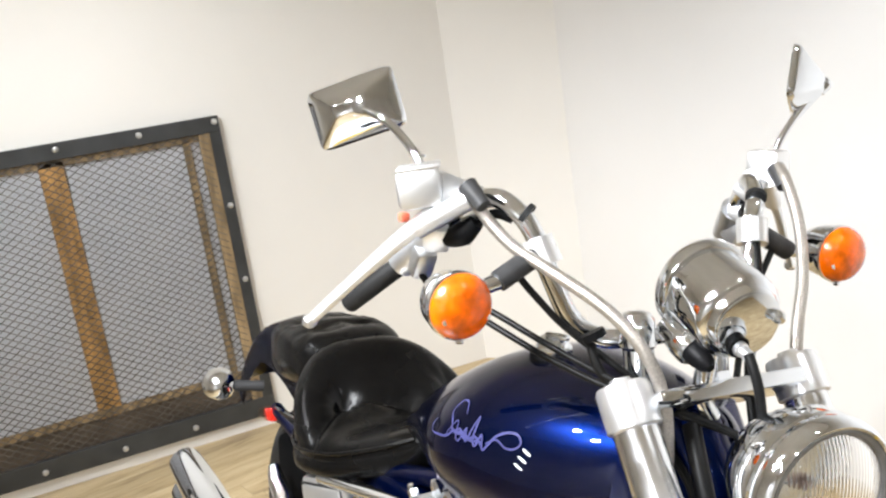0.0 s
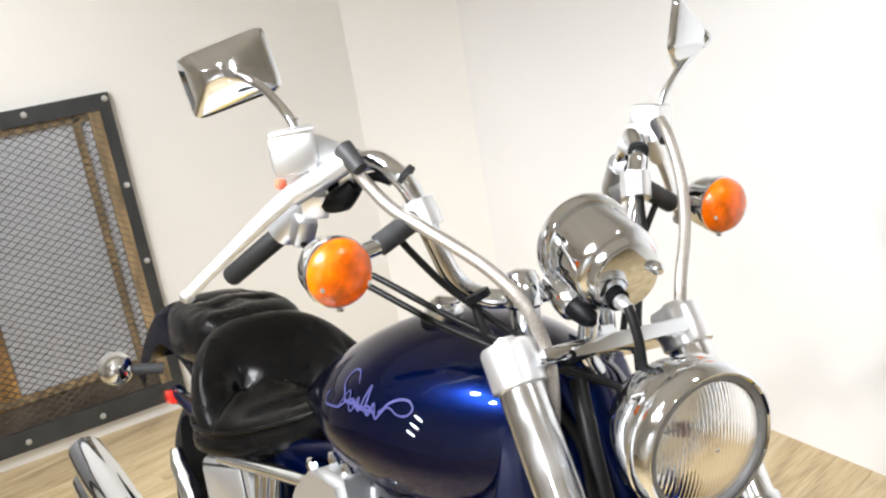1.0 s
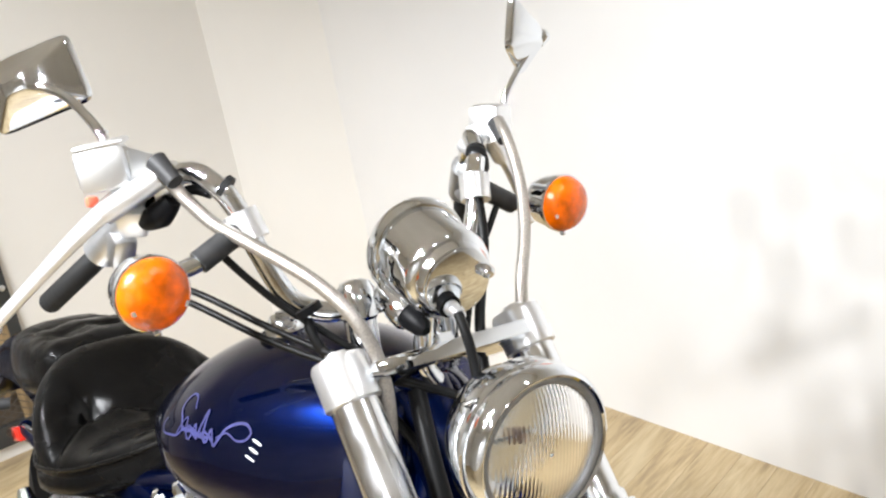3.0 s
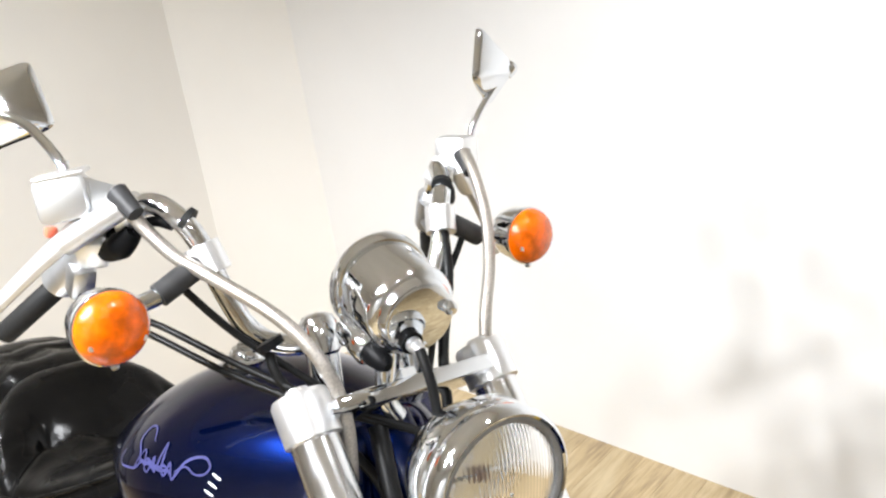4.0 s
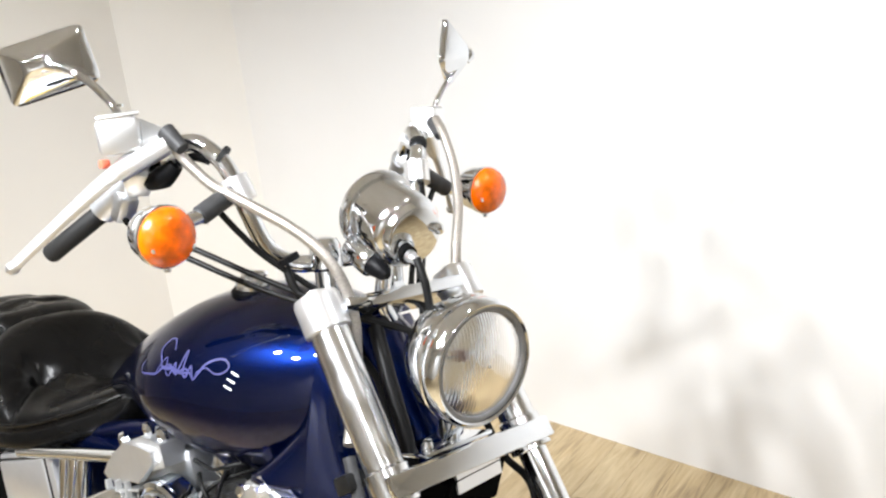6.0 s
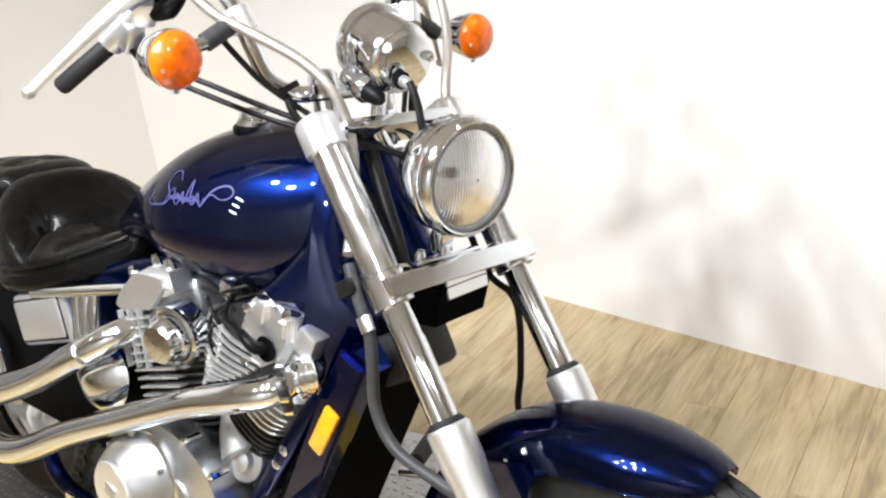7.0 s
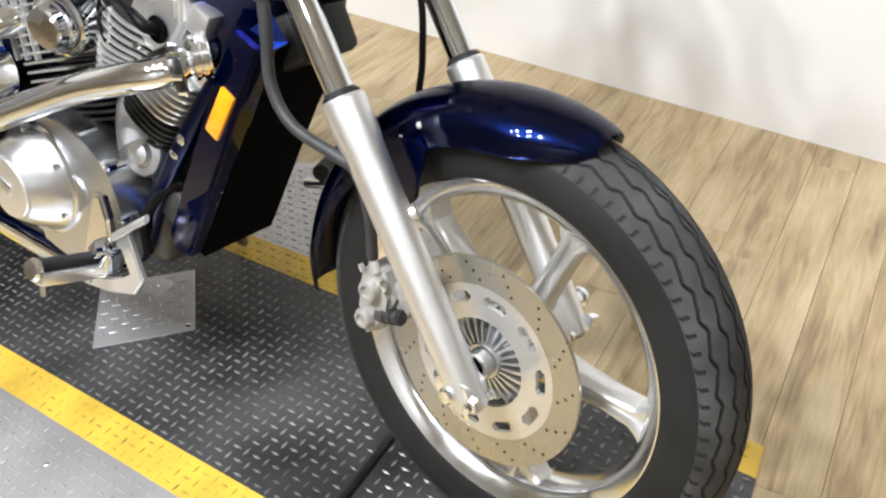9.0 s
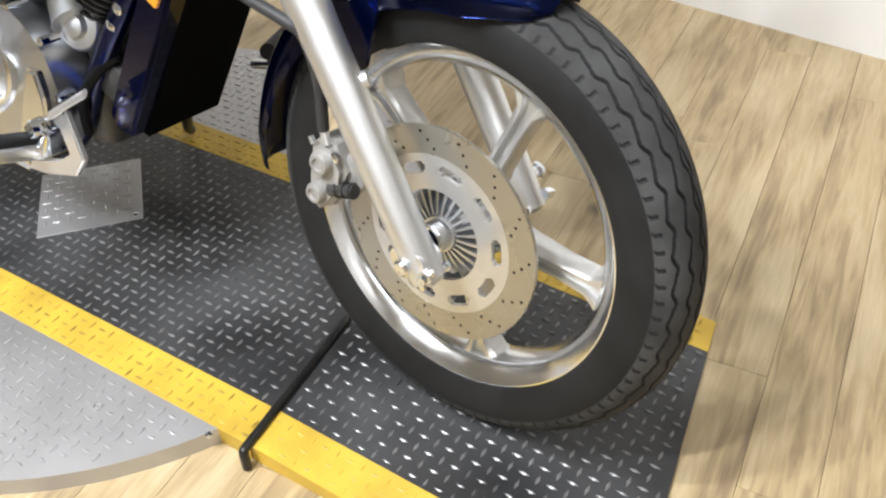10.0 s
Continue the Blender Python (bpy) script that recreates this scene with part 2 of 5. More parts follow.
def smooth_line(pts, per=6):
    pts = [Vector(p) for p in pts]
    if len(pts) < 3:
        return pts
    out = []
    for i in range(len(pts) - 1):
        p0, p1, p2, p3 = pts[max(i - 1, 0)], pts[i], pts[i + 1], pts[min(i + 2, len(pts) - 1)]
        for k in range(per):
            t = k / per
            out.append(0.5 * (2 * p1 + (p2 - p0) * t + (2 * p0 - 5 * p1 + 4 * p2 - p3) * t * t + (3 * p1 - p0 - 3 * p2 + p3) * t ** 3))
    return out + [pts[-1]]


def tube(pts, r, n=12, per=6, flat=1.0):
    """A round bar along a smooth line; r: one radius or one for each given point."""
    line = smooth_line(pts, per)
    rad = [r] * len(pts) if isinstance(r, (int, float)) else list(r)
    rs, up = [], None
    for i, p in enumerate(line):
        d = (line[min(i + 1, len(line) - 1)] - line[max(i - 1, 0)]).normalized()
        if up is None:
            up = d.orthogonal().normalized()
        up = (up - up.dot(d) * d).normalized()
        side = d.cross(up)
        f = i / max(len(line) - 1, 1) * (len(rad) - 1)
        k = min(int(f), len(rad) - 2) if len(rad) > 1 else 0
        rr = rad[k] + (rad[min(k + 1, len(rad) - 1)] - rad[k]) * (f - k)
        rs.append([p + rr * (math.cos(a) * up + flat * math.sin(a) * side) for a in np.linspace(0, 2 * math.pi, n, endpoint=False)])
    return rings(rs)


def lathe(profile, origin, axis, n=32, caps=True):
    """A turned body: profile of (radius, distance along the axis)."""
    axis = Vector(axis).normalized()
    u = axis.orthogonal().normalized()
    v = axis.cross(u)
    o = Vector(origin)
    rs = [[o + axis * h + max(r, 1e-4) * (math.cos(a) * u + math.sin(a) * v) for a in np.linspace(0, 2 * math.pi, n, endpoint=False)] for r, h in profile]
    return rings(rs, caps=caps)


def prism(outline, depth, frame_m=None, bevel=0.0):
    """A plate from an outline in x, y, thick along z, then laid by frame_m."""
    bm = bmesh.new()
    a = [bm.verts.new((x, y, -depth / 2)) for x, y in outline]
    b = [bm.verts.new((x, y, depth / 2)) for x, y in outline]
    n = len(a)
    bm.faces.new(a[::-1])
    bm.faces.new(b)
    for i in range(n):
        bm.faces.new((a[i], a[(i + 1) % n], b[(i + 1) % n], b[i]))
    if bevel:
        bmesh.ops.bevel(bm, geom=[e for e in bm.edges if abs(e.verts[0].co.z - e.verts[1].co.z) < 1e-6], offset=bevel, segments=2, affect="EDGES")
    if frame_m:
        bmesh.ops.transform(bm, matrix=frame_m, verts=bm.verts)
    return bm


def side_plate(outline_xz, a, depth, bevel=0.0):
    """A plate in the bike's x, z plane at lateral place a."""
    return prism([(x, z) for x, z in outline_xz], depth, Matrix.Translation((0, a, 0)) @ Matrix(((1, 0, 0, 0), (0, 0, 1, 0), (0, 1, 0, 0), (0, 0, 0, 1))), bevel)


def setting(ob, label, category):
    return tagged(ob, label, category, kind="structure")


# ---- the room ----
def wall_slab(name, x0, y0, x1, y1, label, z1=CEIL, thick=0.12, mat=WALL):
    d = Vector((x1 - x0, y1 - y0, 0))
    n = Vector((d.y, -d.x, 0)).normalized()
    bm = bmesh.new()
    q = [Vector((x0, y0, 0)), Vector((x1, y1, 0)), Vector((x1, y1, 0)) + n * thick, Vector((x0, y0, 0)) + n * thick]
    lo = [bm.verts.new((*p.xy, FLOOR)) for p in q]
    hi = [bm.verts.new((*p.xy, z1)) for p in q]
    bm.faces.new(lo), bm.faces.new(hi)
    for i in range(4):
        bm.faces.new((lo[i], lo[(i + 1) % 4], hi[(i + 1) % 4], hi[i]))
    return setting(part(name, bm, mat, smooth=False), label, "wall")


wall_slab("wall_west", WALL_X, WALL_Y - CHAMFER, WALL_X, ROOM_Y0, "smooth cream painted wall behind the motorcycle", mat=WARM_WALL)
wall_slab("wall_corner", WALL_X + CHAMFER, WALL_Y, WALL_X, WALL_Y - CHAMFER, "slanting cream painted corner of the room", mat=WARM_WALL)
wall_slab("wall_north", ROOM_X1, WALL_Y, WALL_X + CHAMFER, WALL_Y, "smooth white painted wall beside the motorcycle")
wall_slab("wall_east", ROOM_X1, ROOM_Y0, ROOM_X1, WALL_Y, "plain beige painted wall", mat=BEIGE_WALL)
wall_slab("wall_south", WALL_X, ROOM_Y0, ROOM_X1, ROOM_Y0, "plain grey painted wall", mat=DARK_WALL)
setting(part("ceiling", box(((WALL_X + ROOM_X1) / 2, (WALL_Y + ROOM_Y0) / 2, CEIL + 0.06), (ROOM_X1 - WALL_X + 0.3, WALL_Y - ROOM_Y0 + 0.3, 0.12)), CEILING, smooth=False), "plain white painted ceiling", "ceiling")
# four of these fixtures are unseen and only carry the added fill
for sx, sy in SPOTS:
    fix = tagged(new("spot_light"), "small round white ceiling spotlight of a set with added fill lamps, switched on", "spotlight", "ceiling spotlights")
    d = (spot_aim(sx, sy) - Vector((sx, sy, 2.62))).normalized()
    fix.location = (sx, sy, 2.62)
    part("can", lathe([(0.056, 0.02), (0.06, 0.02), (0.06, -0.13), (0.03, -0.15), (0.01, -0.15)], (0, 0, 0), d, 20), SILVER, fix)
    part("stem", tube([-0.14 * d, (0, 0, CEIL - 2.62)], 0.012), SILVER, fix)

floor_ob = setting(part("floor", box(((WALL_X + ROOM_X1) / 2, (WALL_Y + ROOM_Y0) / 2, FLOOR - 0.055), (ROOM_X1 - WALL_X, WALL_Y - ROOM_Y0, 0.1)), WOOD_UNDER, smooth=False), "light oak plank floor with dark knots", "floor")

# ---- screened wall panel ----
panel = tagged(new("wall_screen"), "black steel framed screen of expanded metal bolted to the wall", "wall screen")
PY0, PY1, PZ0, PZ1 = -1.55, 0.118, 0.022, 1.29
PX = WALL_X + 0.003


def bar_yz(y0, y1, z0, z1, x, depth, bevel=0.002):
    return box((x + depth / 2, (y0 + y1) / 2, (z0 + z1) / 2), (depth, y1 - y0, z1 - z0), bevel=bevel)


FW = 0.062
part("frame_rail", bar_yz(PY0, PY1, PZ1 - FW, PZ1, PX, 0.03), BLACK_STEEL, panel, smooth=False)
part("frame_rail", bar_yz(PY0, PY1, PZ0, PZ0 + FW + 0.02, PX, 0.03), BLACK_STEEL, panel, smooth=False)
part("frame_stile", bar_yz(PY1 - 0.045, PY1, PZ0 + FW + 0.02, PZ1 - FW, PX, 0.03), BLACK_STEEL, panel, smooth=False)
part("frame_stile", bar_yz(PY0, PY0 + FW, PZ0 + FW + 0.02, PZ1 - FW, PX, 0.03), BLACK_STEEL, panel, smooth=False)
part("lower_sheet", bar_yz(PY0 + 0.04, PY1 - 0.02, PZ0 + 0.04, 0.22, PX, 0.004, 0), DARK_SHEET, panel, "dark brown sheet below the batten", smooth=False)
part("backing_sheet", bar_yz(PY0 + 0.04, PY1 - 0.02, 0.22, PZ1 - 0.03, PX, 0.004, 0), GREY_SHEET, panel, "dull grey sheet behind the mesh", smooth=False)
for y0, y1, z0, z1, d in ((-0.565, -0.475, 0.2, 1.225, 0.012), (-0.035, -0.005, 0.22, 1.225, 0.012), (0.03, 0.075, 0.09, 1.228, 0.022), (-1.5, 0.03, 0.205, 0.235, 0.016), (-1.5, 0.07, 1.2, 1.23, 0.012)):
    part("batten", bar_yz(y0, y1, z0, z1, PX + 0.004, d), RUST_WOOD if y1 < -0.4 and z1 > 1 else DRY_WOOD, panel, "weathered brown timber batten", smooth=False)


MESH_STEEL = material("rusty_mesh_steel", (0.105, 0.092, 0.078), 0.5, 0.3, vary=0.5, scale=12)


def mesh_screen(y0, y1, z0, z1, x, pw, ph, r):
    verts, faces = [], []
    rows = int((z1 - z0) / ph)
    cols = int((y1 - y0) / pw)
    for k in range(rows):
        for s in (1, -1):
            zc = z0 + (k + 0.5) * ph
            for c in range(cols * 2):
                ya, yb = y0 + c * pw / 2, y0 + (c + 1) * pw / 2
                za = zc + s * ph / 2 * (1 if c % 2 else -1)
                zb = zc + s * ph / 2 * (-1 if c % 2 else 1)
                xo = x + 0.003 * (1 if s > 0 else 0)
                i = len(verts)
                verts += [(xo, ya, za - r), (xo, ya, za + r), (xo + 0.0035, ya, za + r), (xo + 0.0035, ya, za - r), (xo, yb, zb - r), (xo, yb, zb + r), (xo + 0.0035, yb, zb + r), (xo + 0.0035, yb, zb - r)]
                faces += [(i, i + 1, i + 5, i + 4), (i + 1, i + 2, i + 6, i + 5), (i + 2, i + 3, i + 7, i + 6), (i + 3, i, i + 4, i + 7)]
    me = bpy.data.meshes.new("mesh_screen")
    me.from_pydata(verts, [], faces)
    me.materials.append(MESH_STEEL)
    ob = new("mesh_screen", me)
    ob.parent = panel
    return tagged(ob, "rusty dark expanded metal mesh", kind="stuff")


mesh_screen(PY0 + 0.03, PY1 - 0.02, PZ0 + 0.05, PZ1 - 0.03, PX + 0.02, 0.088, 0.0285, 0.0019)
for by, bz in [(PY1 - 0.018, 1.268), (-0.19, 1.265), (-0.49, 1.265), (-0.8, 1.265), (-1.1, 1.265), (PY1 - 0.02, 0.93), (PY1 - 0.02, 0.62), (PY1 - 0.02, 0.3), (-0.22, 0.058), (-0.5, 0.058), (-0.8, 0.058), (-1.1, 0.058)]:
    part("bolt", lathe([(0.012, 0), (0.012, 0.003), (0.009, 0.007), (0.003, 0.009)], (PX + 0.03, by, bz), (1, 0, 0), 10), SILVER, panel, "pale round bolt head")

# ---- platform ----
PLAT = pose(-0.89, -0.082, 0, 0, 0, 6.5)     # turntable centre and the way of the strip
TT_R, HALF, STRIPE = 0.685, 0.247, 0.077
HINGE, RAMP_END = 0.636, 1.245                 # along the strip, from the centre
table = tagged(new("turntable"), "round silver diamond-plate turntable with a black yellow-edged strip", "turntable")
table.matrix_world = PLAT
th = -FLOOR
part("disc", prism([(min(TT_R * math.cos(q), HINGE - 0.1 * TT_R * math.sin(q) - 0.003), TT_R * math.sin(q)) for q in np.linspace(0, 2 * math.pi, 160, endpoint=False)], th - 0.001, Matrix.Translation((0, 0, -th / 2 - 0.0005)), 0.002), SILVER_PLATE, table, "silver aluminium diamond plate", sharp=30)
W = HALF + STRIPE


def strip_slab(y0, y1, lift=0.0):
    """The level strip up to the slanting hinge line."""
    return prism([(-1.6, y0), (HINGE - 0.1 * y0, y0), (HINGE - 0.1 * y1, y1), (-1.6, y1)], th, Matrix.Translation((0, 0, -th / 2 + lift)))


part("strip", join(strip_slab(-HALF, HALF),), BLACK_PLATE, table, "worn black painted diamond plate", smooth=False)
for s in (1, -1):
    part("edge_stripe", strip_slab(min(s * HALF, s * W), max(s * HALF, s * W), 0.0005), YELLOW, table, "yellow painted edge stripe", smooth=False)


def lugs(name, mat, inside, x0, x1, y0, y1, pitch, parent, label, z_of=lambda x: 0.0, high=0.0016, long=0.0105, wide=0.0032):
    """Raised lozenges in the usual alternating pattern."""
    verts, faces = [], []
    for i in range(int((x1 - x0) / pitch)):
        for j in range(int((y1 - y0) / pitch)):
            x, y = x0 + (i + 0.5) * pitch, y0 + (j + 0.5) * pitch
            if not inside(x, y):
                continue
            a = 0.0 if (i + j) % 2 else math.pi / 2
            c, s = math.cos(a), math.sin(a)
            k, z = len(verts), z_of(x)
            for u, v, h in ((-long, 0, 0), (0, -wide, 0), (long, 0, 0), (0, wide, 0), (-long * 0.5, 0, high), (long * 0.5, 0, high)):
                verts.append((x + u * c - v * s, y + u * s + v * c, z_of(x + u * c - v * s) + h + 0.0002))
            faces += [(k, k + 1, k + 4), (k + 1, k + 5, k + 4), (k + 1, k + 2, k + 5), (k + 2, k + 3, k + 5), (k + 3, k + 4, k + 5), (k + 3, k, k + 4)]
    me = bpy.data.meshes.new(name)
    me.from_pydata(verts, [], faces)
    me.materials.append(mat)
    ob = new(name, me)
    ob.parent = parent
    return tagged(ob, label, kind="stuff")


LUG_BLACK = material("worn_lug_black", (0.20, 0.20, 0.202), 0.36, 0.45, vary=0.7, scale=6)
lugs("tread_pattern", LUG_BLACK, lambda x, y: x < HINGE - 0.1 * y - 0.014, -1.5, HINGE + 0.03, -HALF, HALF, 0.0235, table, "raised worn lugs of black diamond plate")
lugs("tread_pattern", SILVER_PLATE, lambda x, y: x * x + y * y < (TT_R - 0.02) ** 2 and abs(y) > W + 0.008, -TT_R, TT_R, -TT_R, TT_R, 0.0235, table, "raised lugs of silver diamond plate")
for s in (1, -1):
    lugs("tread_pattern", YELLOW_LUG, lambda x, y: x < HINGE - 0.1 * y - 0.014, -1.5, HINGE + 0.04, min(s * HALF, s * W), max(s * HALF, s * W), 0.0235, table, "raised worn lugs under dirty yellow paint", z_of=lambda x: 0.0006)
for bx, by in ((0.40, -0.39), (0.60, -0.34), (0.15, -0.40), (0.40, 0.39), (0.60, 0.34), (-0.1, 0.40), (0.15, 0.40), (0.0, -0.55), (0.0, 0.55)):
    part("screw", lathe([(0.0065, -0.001), (0.0065, 0.001), (0.004, 0.003), (0.001, 0.0032)], (bx, by, 0), (0, 0, 1), 10), POLISHED, table)

ramp = tagged(new("ramp"), "hinged black diamond-plate ramp with yellow edge stripes", "ramp")
ramp.matrix_world = PLAT


def ramp_z(x):
    return (x - HINGE) / (RAMP_END - HINGE) * (FLOOR + 0.006)


def ramp_slab(y0, y1, skew, lift=0.0):
    bm = bmesh.new()
    pts = []
    for x, y in ((HINGE + 0.004, y0), (RAMP_END, y0), (RAMP_END, y1), (HINGE + 0.004, y1)):
        x2 = x - (0.10 if x < RAMP_END else skew) * y
        pts.append((x2, y, ramp_z(x) + lift))
    top = [bm.verts.new(p) for p in pts]
    low = [bm.verts.new((p[0], p[1], FLOOR + 0.0005)) for p in pts]
    bm.faces.new(top), bm.faces.new(low)
    for i in range(4):
        bm.faces.new((top[i], top[(i + 1) % 4], low[(i + 1) % 4], low[i]))
    return bm


SKEW = 0.15
part("ramp_plate", ramp_slab(-HALF, HALF, SKEW), BLACK_PLATE, ramp, smooth=False)
for s in (1, -1):
    part("edge_stripe", ramp_slab(min(s * HALF, s * W), max(s * HALF, s * W), SKEW, 0.0005), YELLOW, ramp, "yellow painted edge stripe", smooth=False)
    lugs("tread_pattern", YELLOW_LUG, lambda x, y: HINGE + 0.014 < x + 0.1 * y and x + SKEW * y < RAMP_END - 0.012, HINGE - 0.04, RAMP_END + 0.1, min(s * HALF, s * W), max(s * HALF, s * W), 0.0235, ramp, "raised worn lugs under dirty yellow paint", z_of=lambda x: ramp_z(x) + 0.001)
lugs("tread_pattern", LUG_BLACK, lambda x, y: HINGE + 0.014 < x + 0.1 * y and x + SKEW * y < RAMP_END - 0.012, HINGE - 0.04, RAMP_END + 0.1, -HALF, HALF, 0.0235, ramp, "raised worn lugs of black diamond plate", z_of=lambda x: ramp_z(x) + 0.0006)
rod = tagged(new("hinge_rod"), "thin black steel hinge rod with a bent end", "hinge rod")
rod.matrix_world = PLAT
part("rod", join(tube([(HINGE + 0.034, -W - 0.012, 0.004), (HINGE - 0.025, 0.25, 0.004)], 0.0078, per=1), tube([(HINGE + 0.034, -W - 0.010, 0.0045), (HINGE + 0.036, -W - 0.016, 0.001), (HINGE + 0.038, -W - 0.018, FLOOR + 0.004)], 0.0078)), ROD, rod)
patch = tagged(new("metal_patch"), "square bare aluminium diamond-plate patch on the black strip", "metal plate")
patch.location = (-0.9365, -0.0895, 0.0015)
patch.rotation_euler = (0, 0, radians(-36))
part("sheet", box((0, 0, 0.0012), (0.222, 0.208, 0.003), bevel=0.001), SILVER_PLATE, patch, smooth=False)
lugs("tread_pattern", SILVER_PLATE, lambda x, y: True, -0.105, 0.105, -0.1, 0.1, 0.0235, patch, "raised lugs of silver diamond plate", z_of=lambda x: 0.0028)
part("screw", lathe([(0.006, 0.002), (0.006, 0.004), (0.002, 0.0055)], (0.094, 0.09, 0), (0, 0, 1), 10), POLISHED, patch)

# ---- motorcycle: x ahead from the front axle, y to its left, z up ----
bike = tagged(new("motorcycle"), "dark blue cruiser motorcycle with chrome parts on its side stand", "motorcycle")
bike.matrix_world = pose(0, -0.0491, 0.0038, LEAN, 0, 0)
STEER = Matrix.Translation((-0.45, 0, 0)) @ pose(0, 0, 0, 0, 0, 5.0) @ Matrix.Translation((0.45, 0, 0))   # the body against the turned fork


def fpart(name, bm, mat, label="", **k):
    """A part that turns with the handlebar."""
    return part(name, bm, mat, bike, label, **k)


def bpart(name, bm, mat, label="", **k):
    """A part fixed to the frame."""
    ob = part(name, bm, mat, bike, label, **k)
    ob.matrix_local = STEER
    return ob


# front wheel
R_T, AX = 0.348, Vector((0, 0, 0.337))


def polar(a, r, y):
    return Vector((r * math.cos(a), y, 0.337 + r * math.sin(a)))


def wheel_lathe(profile, n=72, caps=False, c=AX):
    return lathe([(r, y) for r, y in profile], c, (0, 1, 0), n, caps)


def ring_lathe(profile, n=72, c=AX):
    """A closed turned ring."""
    o = Vector(c)
    rs = []
    for r, y in profile:
        rs.append([o + Vector((r * math.cos(a), y, r * math.sin(a))) for a in np.linspace(0, 2 * math.pi, n, endpoint=False)])
    return rings(rs, closed=True)


wheel = fpart("front_wheel", ring_lathe([(0.262, -0.046), (0.262, -0.038), (0.247, -0.034), (0.236, -0.016), (0.236, 0.016), (0.247, 0.034), (0.262, 0.038), (0.262, 0.046), (0.254, 0.047), (0.246, 0.042), (0.236, 0.034), (0.226, 0.022), (0.224, 0.0), (0.226, -0.022), (0.236, -0.034), (0.246, -0.042), (0.254, -0.047)], 96), POLISHED, "polished cast aluminium front wheel")


def tyre_mesh(R, half, rim, n=704, m=190, zig=44, c=AX, depth=0.006, fine=0.0185):
    rs, worn = [], []
    for i in range(n):
        th_ = 2 * math.pi * i / n
        ring, flags = [], []
        turn = th_ * zig / (2 * math.pi)
        for j in range(m):
            v = -1 + 2 * j / (m - 1)
            ang = v * 1.86
            y = half * math.sin(ang) if abs(ang) < math.pi / 2 else half * math.copysign(1 - 0.22 * (1 - math.cos(abs(ang) - math.pi / 2)) * 3.0, v)
            r = R - half * 0.92 * (1 - math.cos(ang)) if abs(ang) < math.pi / 2 else None
            if r is None:
                k = (abs(ang) - math.pi / 2) / (1.86 - math.pi / 2)
                r0 = R - half * 0.92
                r = r0 + (rim - r0) * k
                y = math.copysign(half * (1 - 0.2 * k * k), v)
            d = 0.0
            av = abs(v)
            if av < 0.76:
                for v0, off in ((0.03, 0.0), (0.23, 0.5), (0.44, 0.15)):
                    ph = (turn + off + (0.25 if v > 0 else 0.0)) % 1
                    wave = 0.026 * math.sin(2 * math.pi * ph) + 0.009 * math.sin(4 * math.pi * ph)
                    if abs(av - v0 - wave) < fine * 0.75:
                        d = depth
                ph = (turn * 2 + (0.25 if v > 0 else 0.0)) % 1
                if 0.54 < av < 0.68 and abs(ph - 0.3 - 1.1 * (av - 0.54)) < 0.055:
                    d = depth * 0.35
            flags.append(1 if av < 0.70 and d == 0 else 0)
            ring.append(Vector(c) + Vector(((r - d) * math.cos(th_), y, (r - d) * math.sin(th_))))
        rs.append(ring)
        worn.append(flags)
    bm = bmesh.new()
    vs = [[bm.verts.new(p) for p in r] for r in rs]
    for i in range(n):
        a, b = vs[i], vs[(i + 1) % n]
        fa, fb = worn[i], worn[(i + 1) % n]
        for j in range(m - 1):
            bm.faces.new((a[j], a[j + 1], b[j + 1], b[j])).material_index = 1 if fa[j] + fa[j + 1] + fb[j] + fb[j + 1] == 4 else 0
    return bm


part("tyre", tyre_mesh(R_T, 0.056, 0.252), RUBBER, wheel, "black tyre with wavy tread grooves", sharp=28).data.materials.append(TREAD)
SPOKES = [139, 67, -5, -77, -149]
for k, deg in enumerate(SPOKES):
    a = radians(deg)
    d, t_ = Vector((math.cos(a), 0, math.sin(a))), Vector((-math.sin(a), 0, math.cos(a)))
    rs = []
    for r, hw, hy in ((0.045, 0.020, 0.030), (0.10, 0.0150, 0.024), (0.16, 0.0138, 0.021), (0.205, 0.0165, 0.021), (0.222, 0.030, 0.022), (0.231, 0.046, 0.024)):
        o = AX + d * r
        prof = [(-1, -0.75), (-0.75, -1), (-0.45, -1), (-0.36, -0.55), (0.36, -0.55), (0.45, -1), (0.75, -1), (1, -0.75), (1, 0.75), (0.75, 1), (0.45, 1), (0.36, 0.55), (-0.36, 0.55), (-0.45, 1), (-0.75, 1), (-1, 0.75)]
        rs.append([o + t_ * (u * hw) + Vector((0, w * hy, 0)) for u, w in prof])
    part("spoke", rings(rs), SPOKE, wheel, "grooved cast spoke")
hub_profile = [(0.02, -0.075), (0.026, -0.075), (0.028, -0.052), (0.05, -0.036), (0.066, -0.030), (0.066, 0.045), (0.045, 0.055), (0.026, 0.072), (0.016, 0.072)]
part("hub", wheel_lathe(hub_profile, 40, True), SILVER, wheel)
for k in range(24):
    a = 2 * math.pi * k / 24
    d, t_ = Vector((math.cos(a), 0, math.sin(a))), Vector((-math.sin(a), 0, math.cos(a)))
    rs = []
    for r, hw, y0 in ((0.027, 0.0022, -0.071), (0.045, 0.0036, -0.067), (0.067, 0.0052, -0.060)):
        o = AX + d * r
        rs.append([o - t_ * hw + Vector((0, -0.028, 0)), o + t_ * hw + Vector((0, -0.028, 0)), o + t_ * hw * 0.6 + Vector((0, y0, 0)), o - t_ * hw * 0.6 + Vector((0, y0, 0))])
    part("hub_fin", rings(rs), CAST, wheel)
DY = -0.076


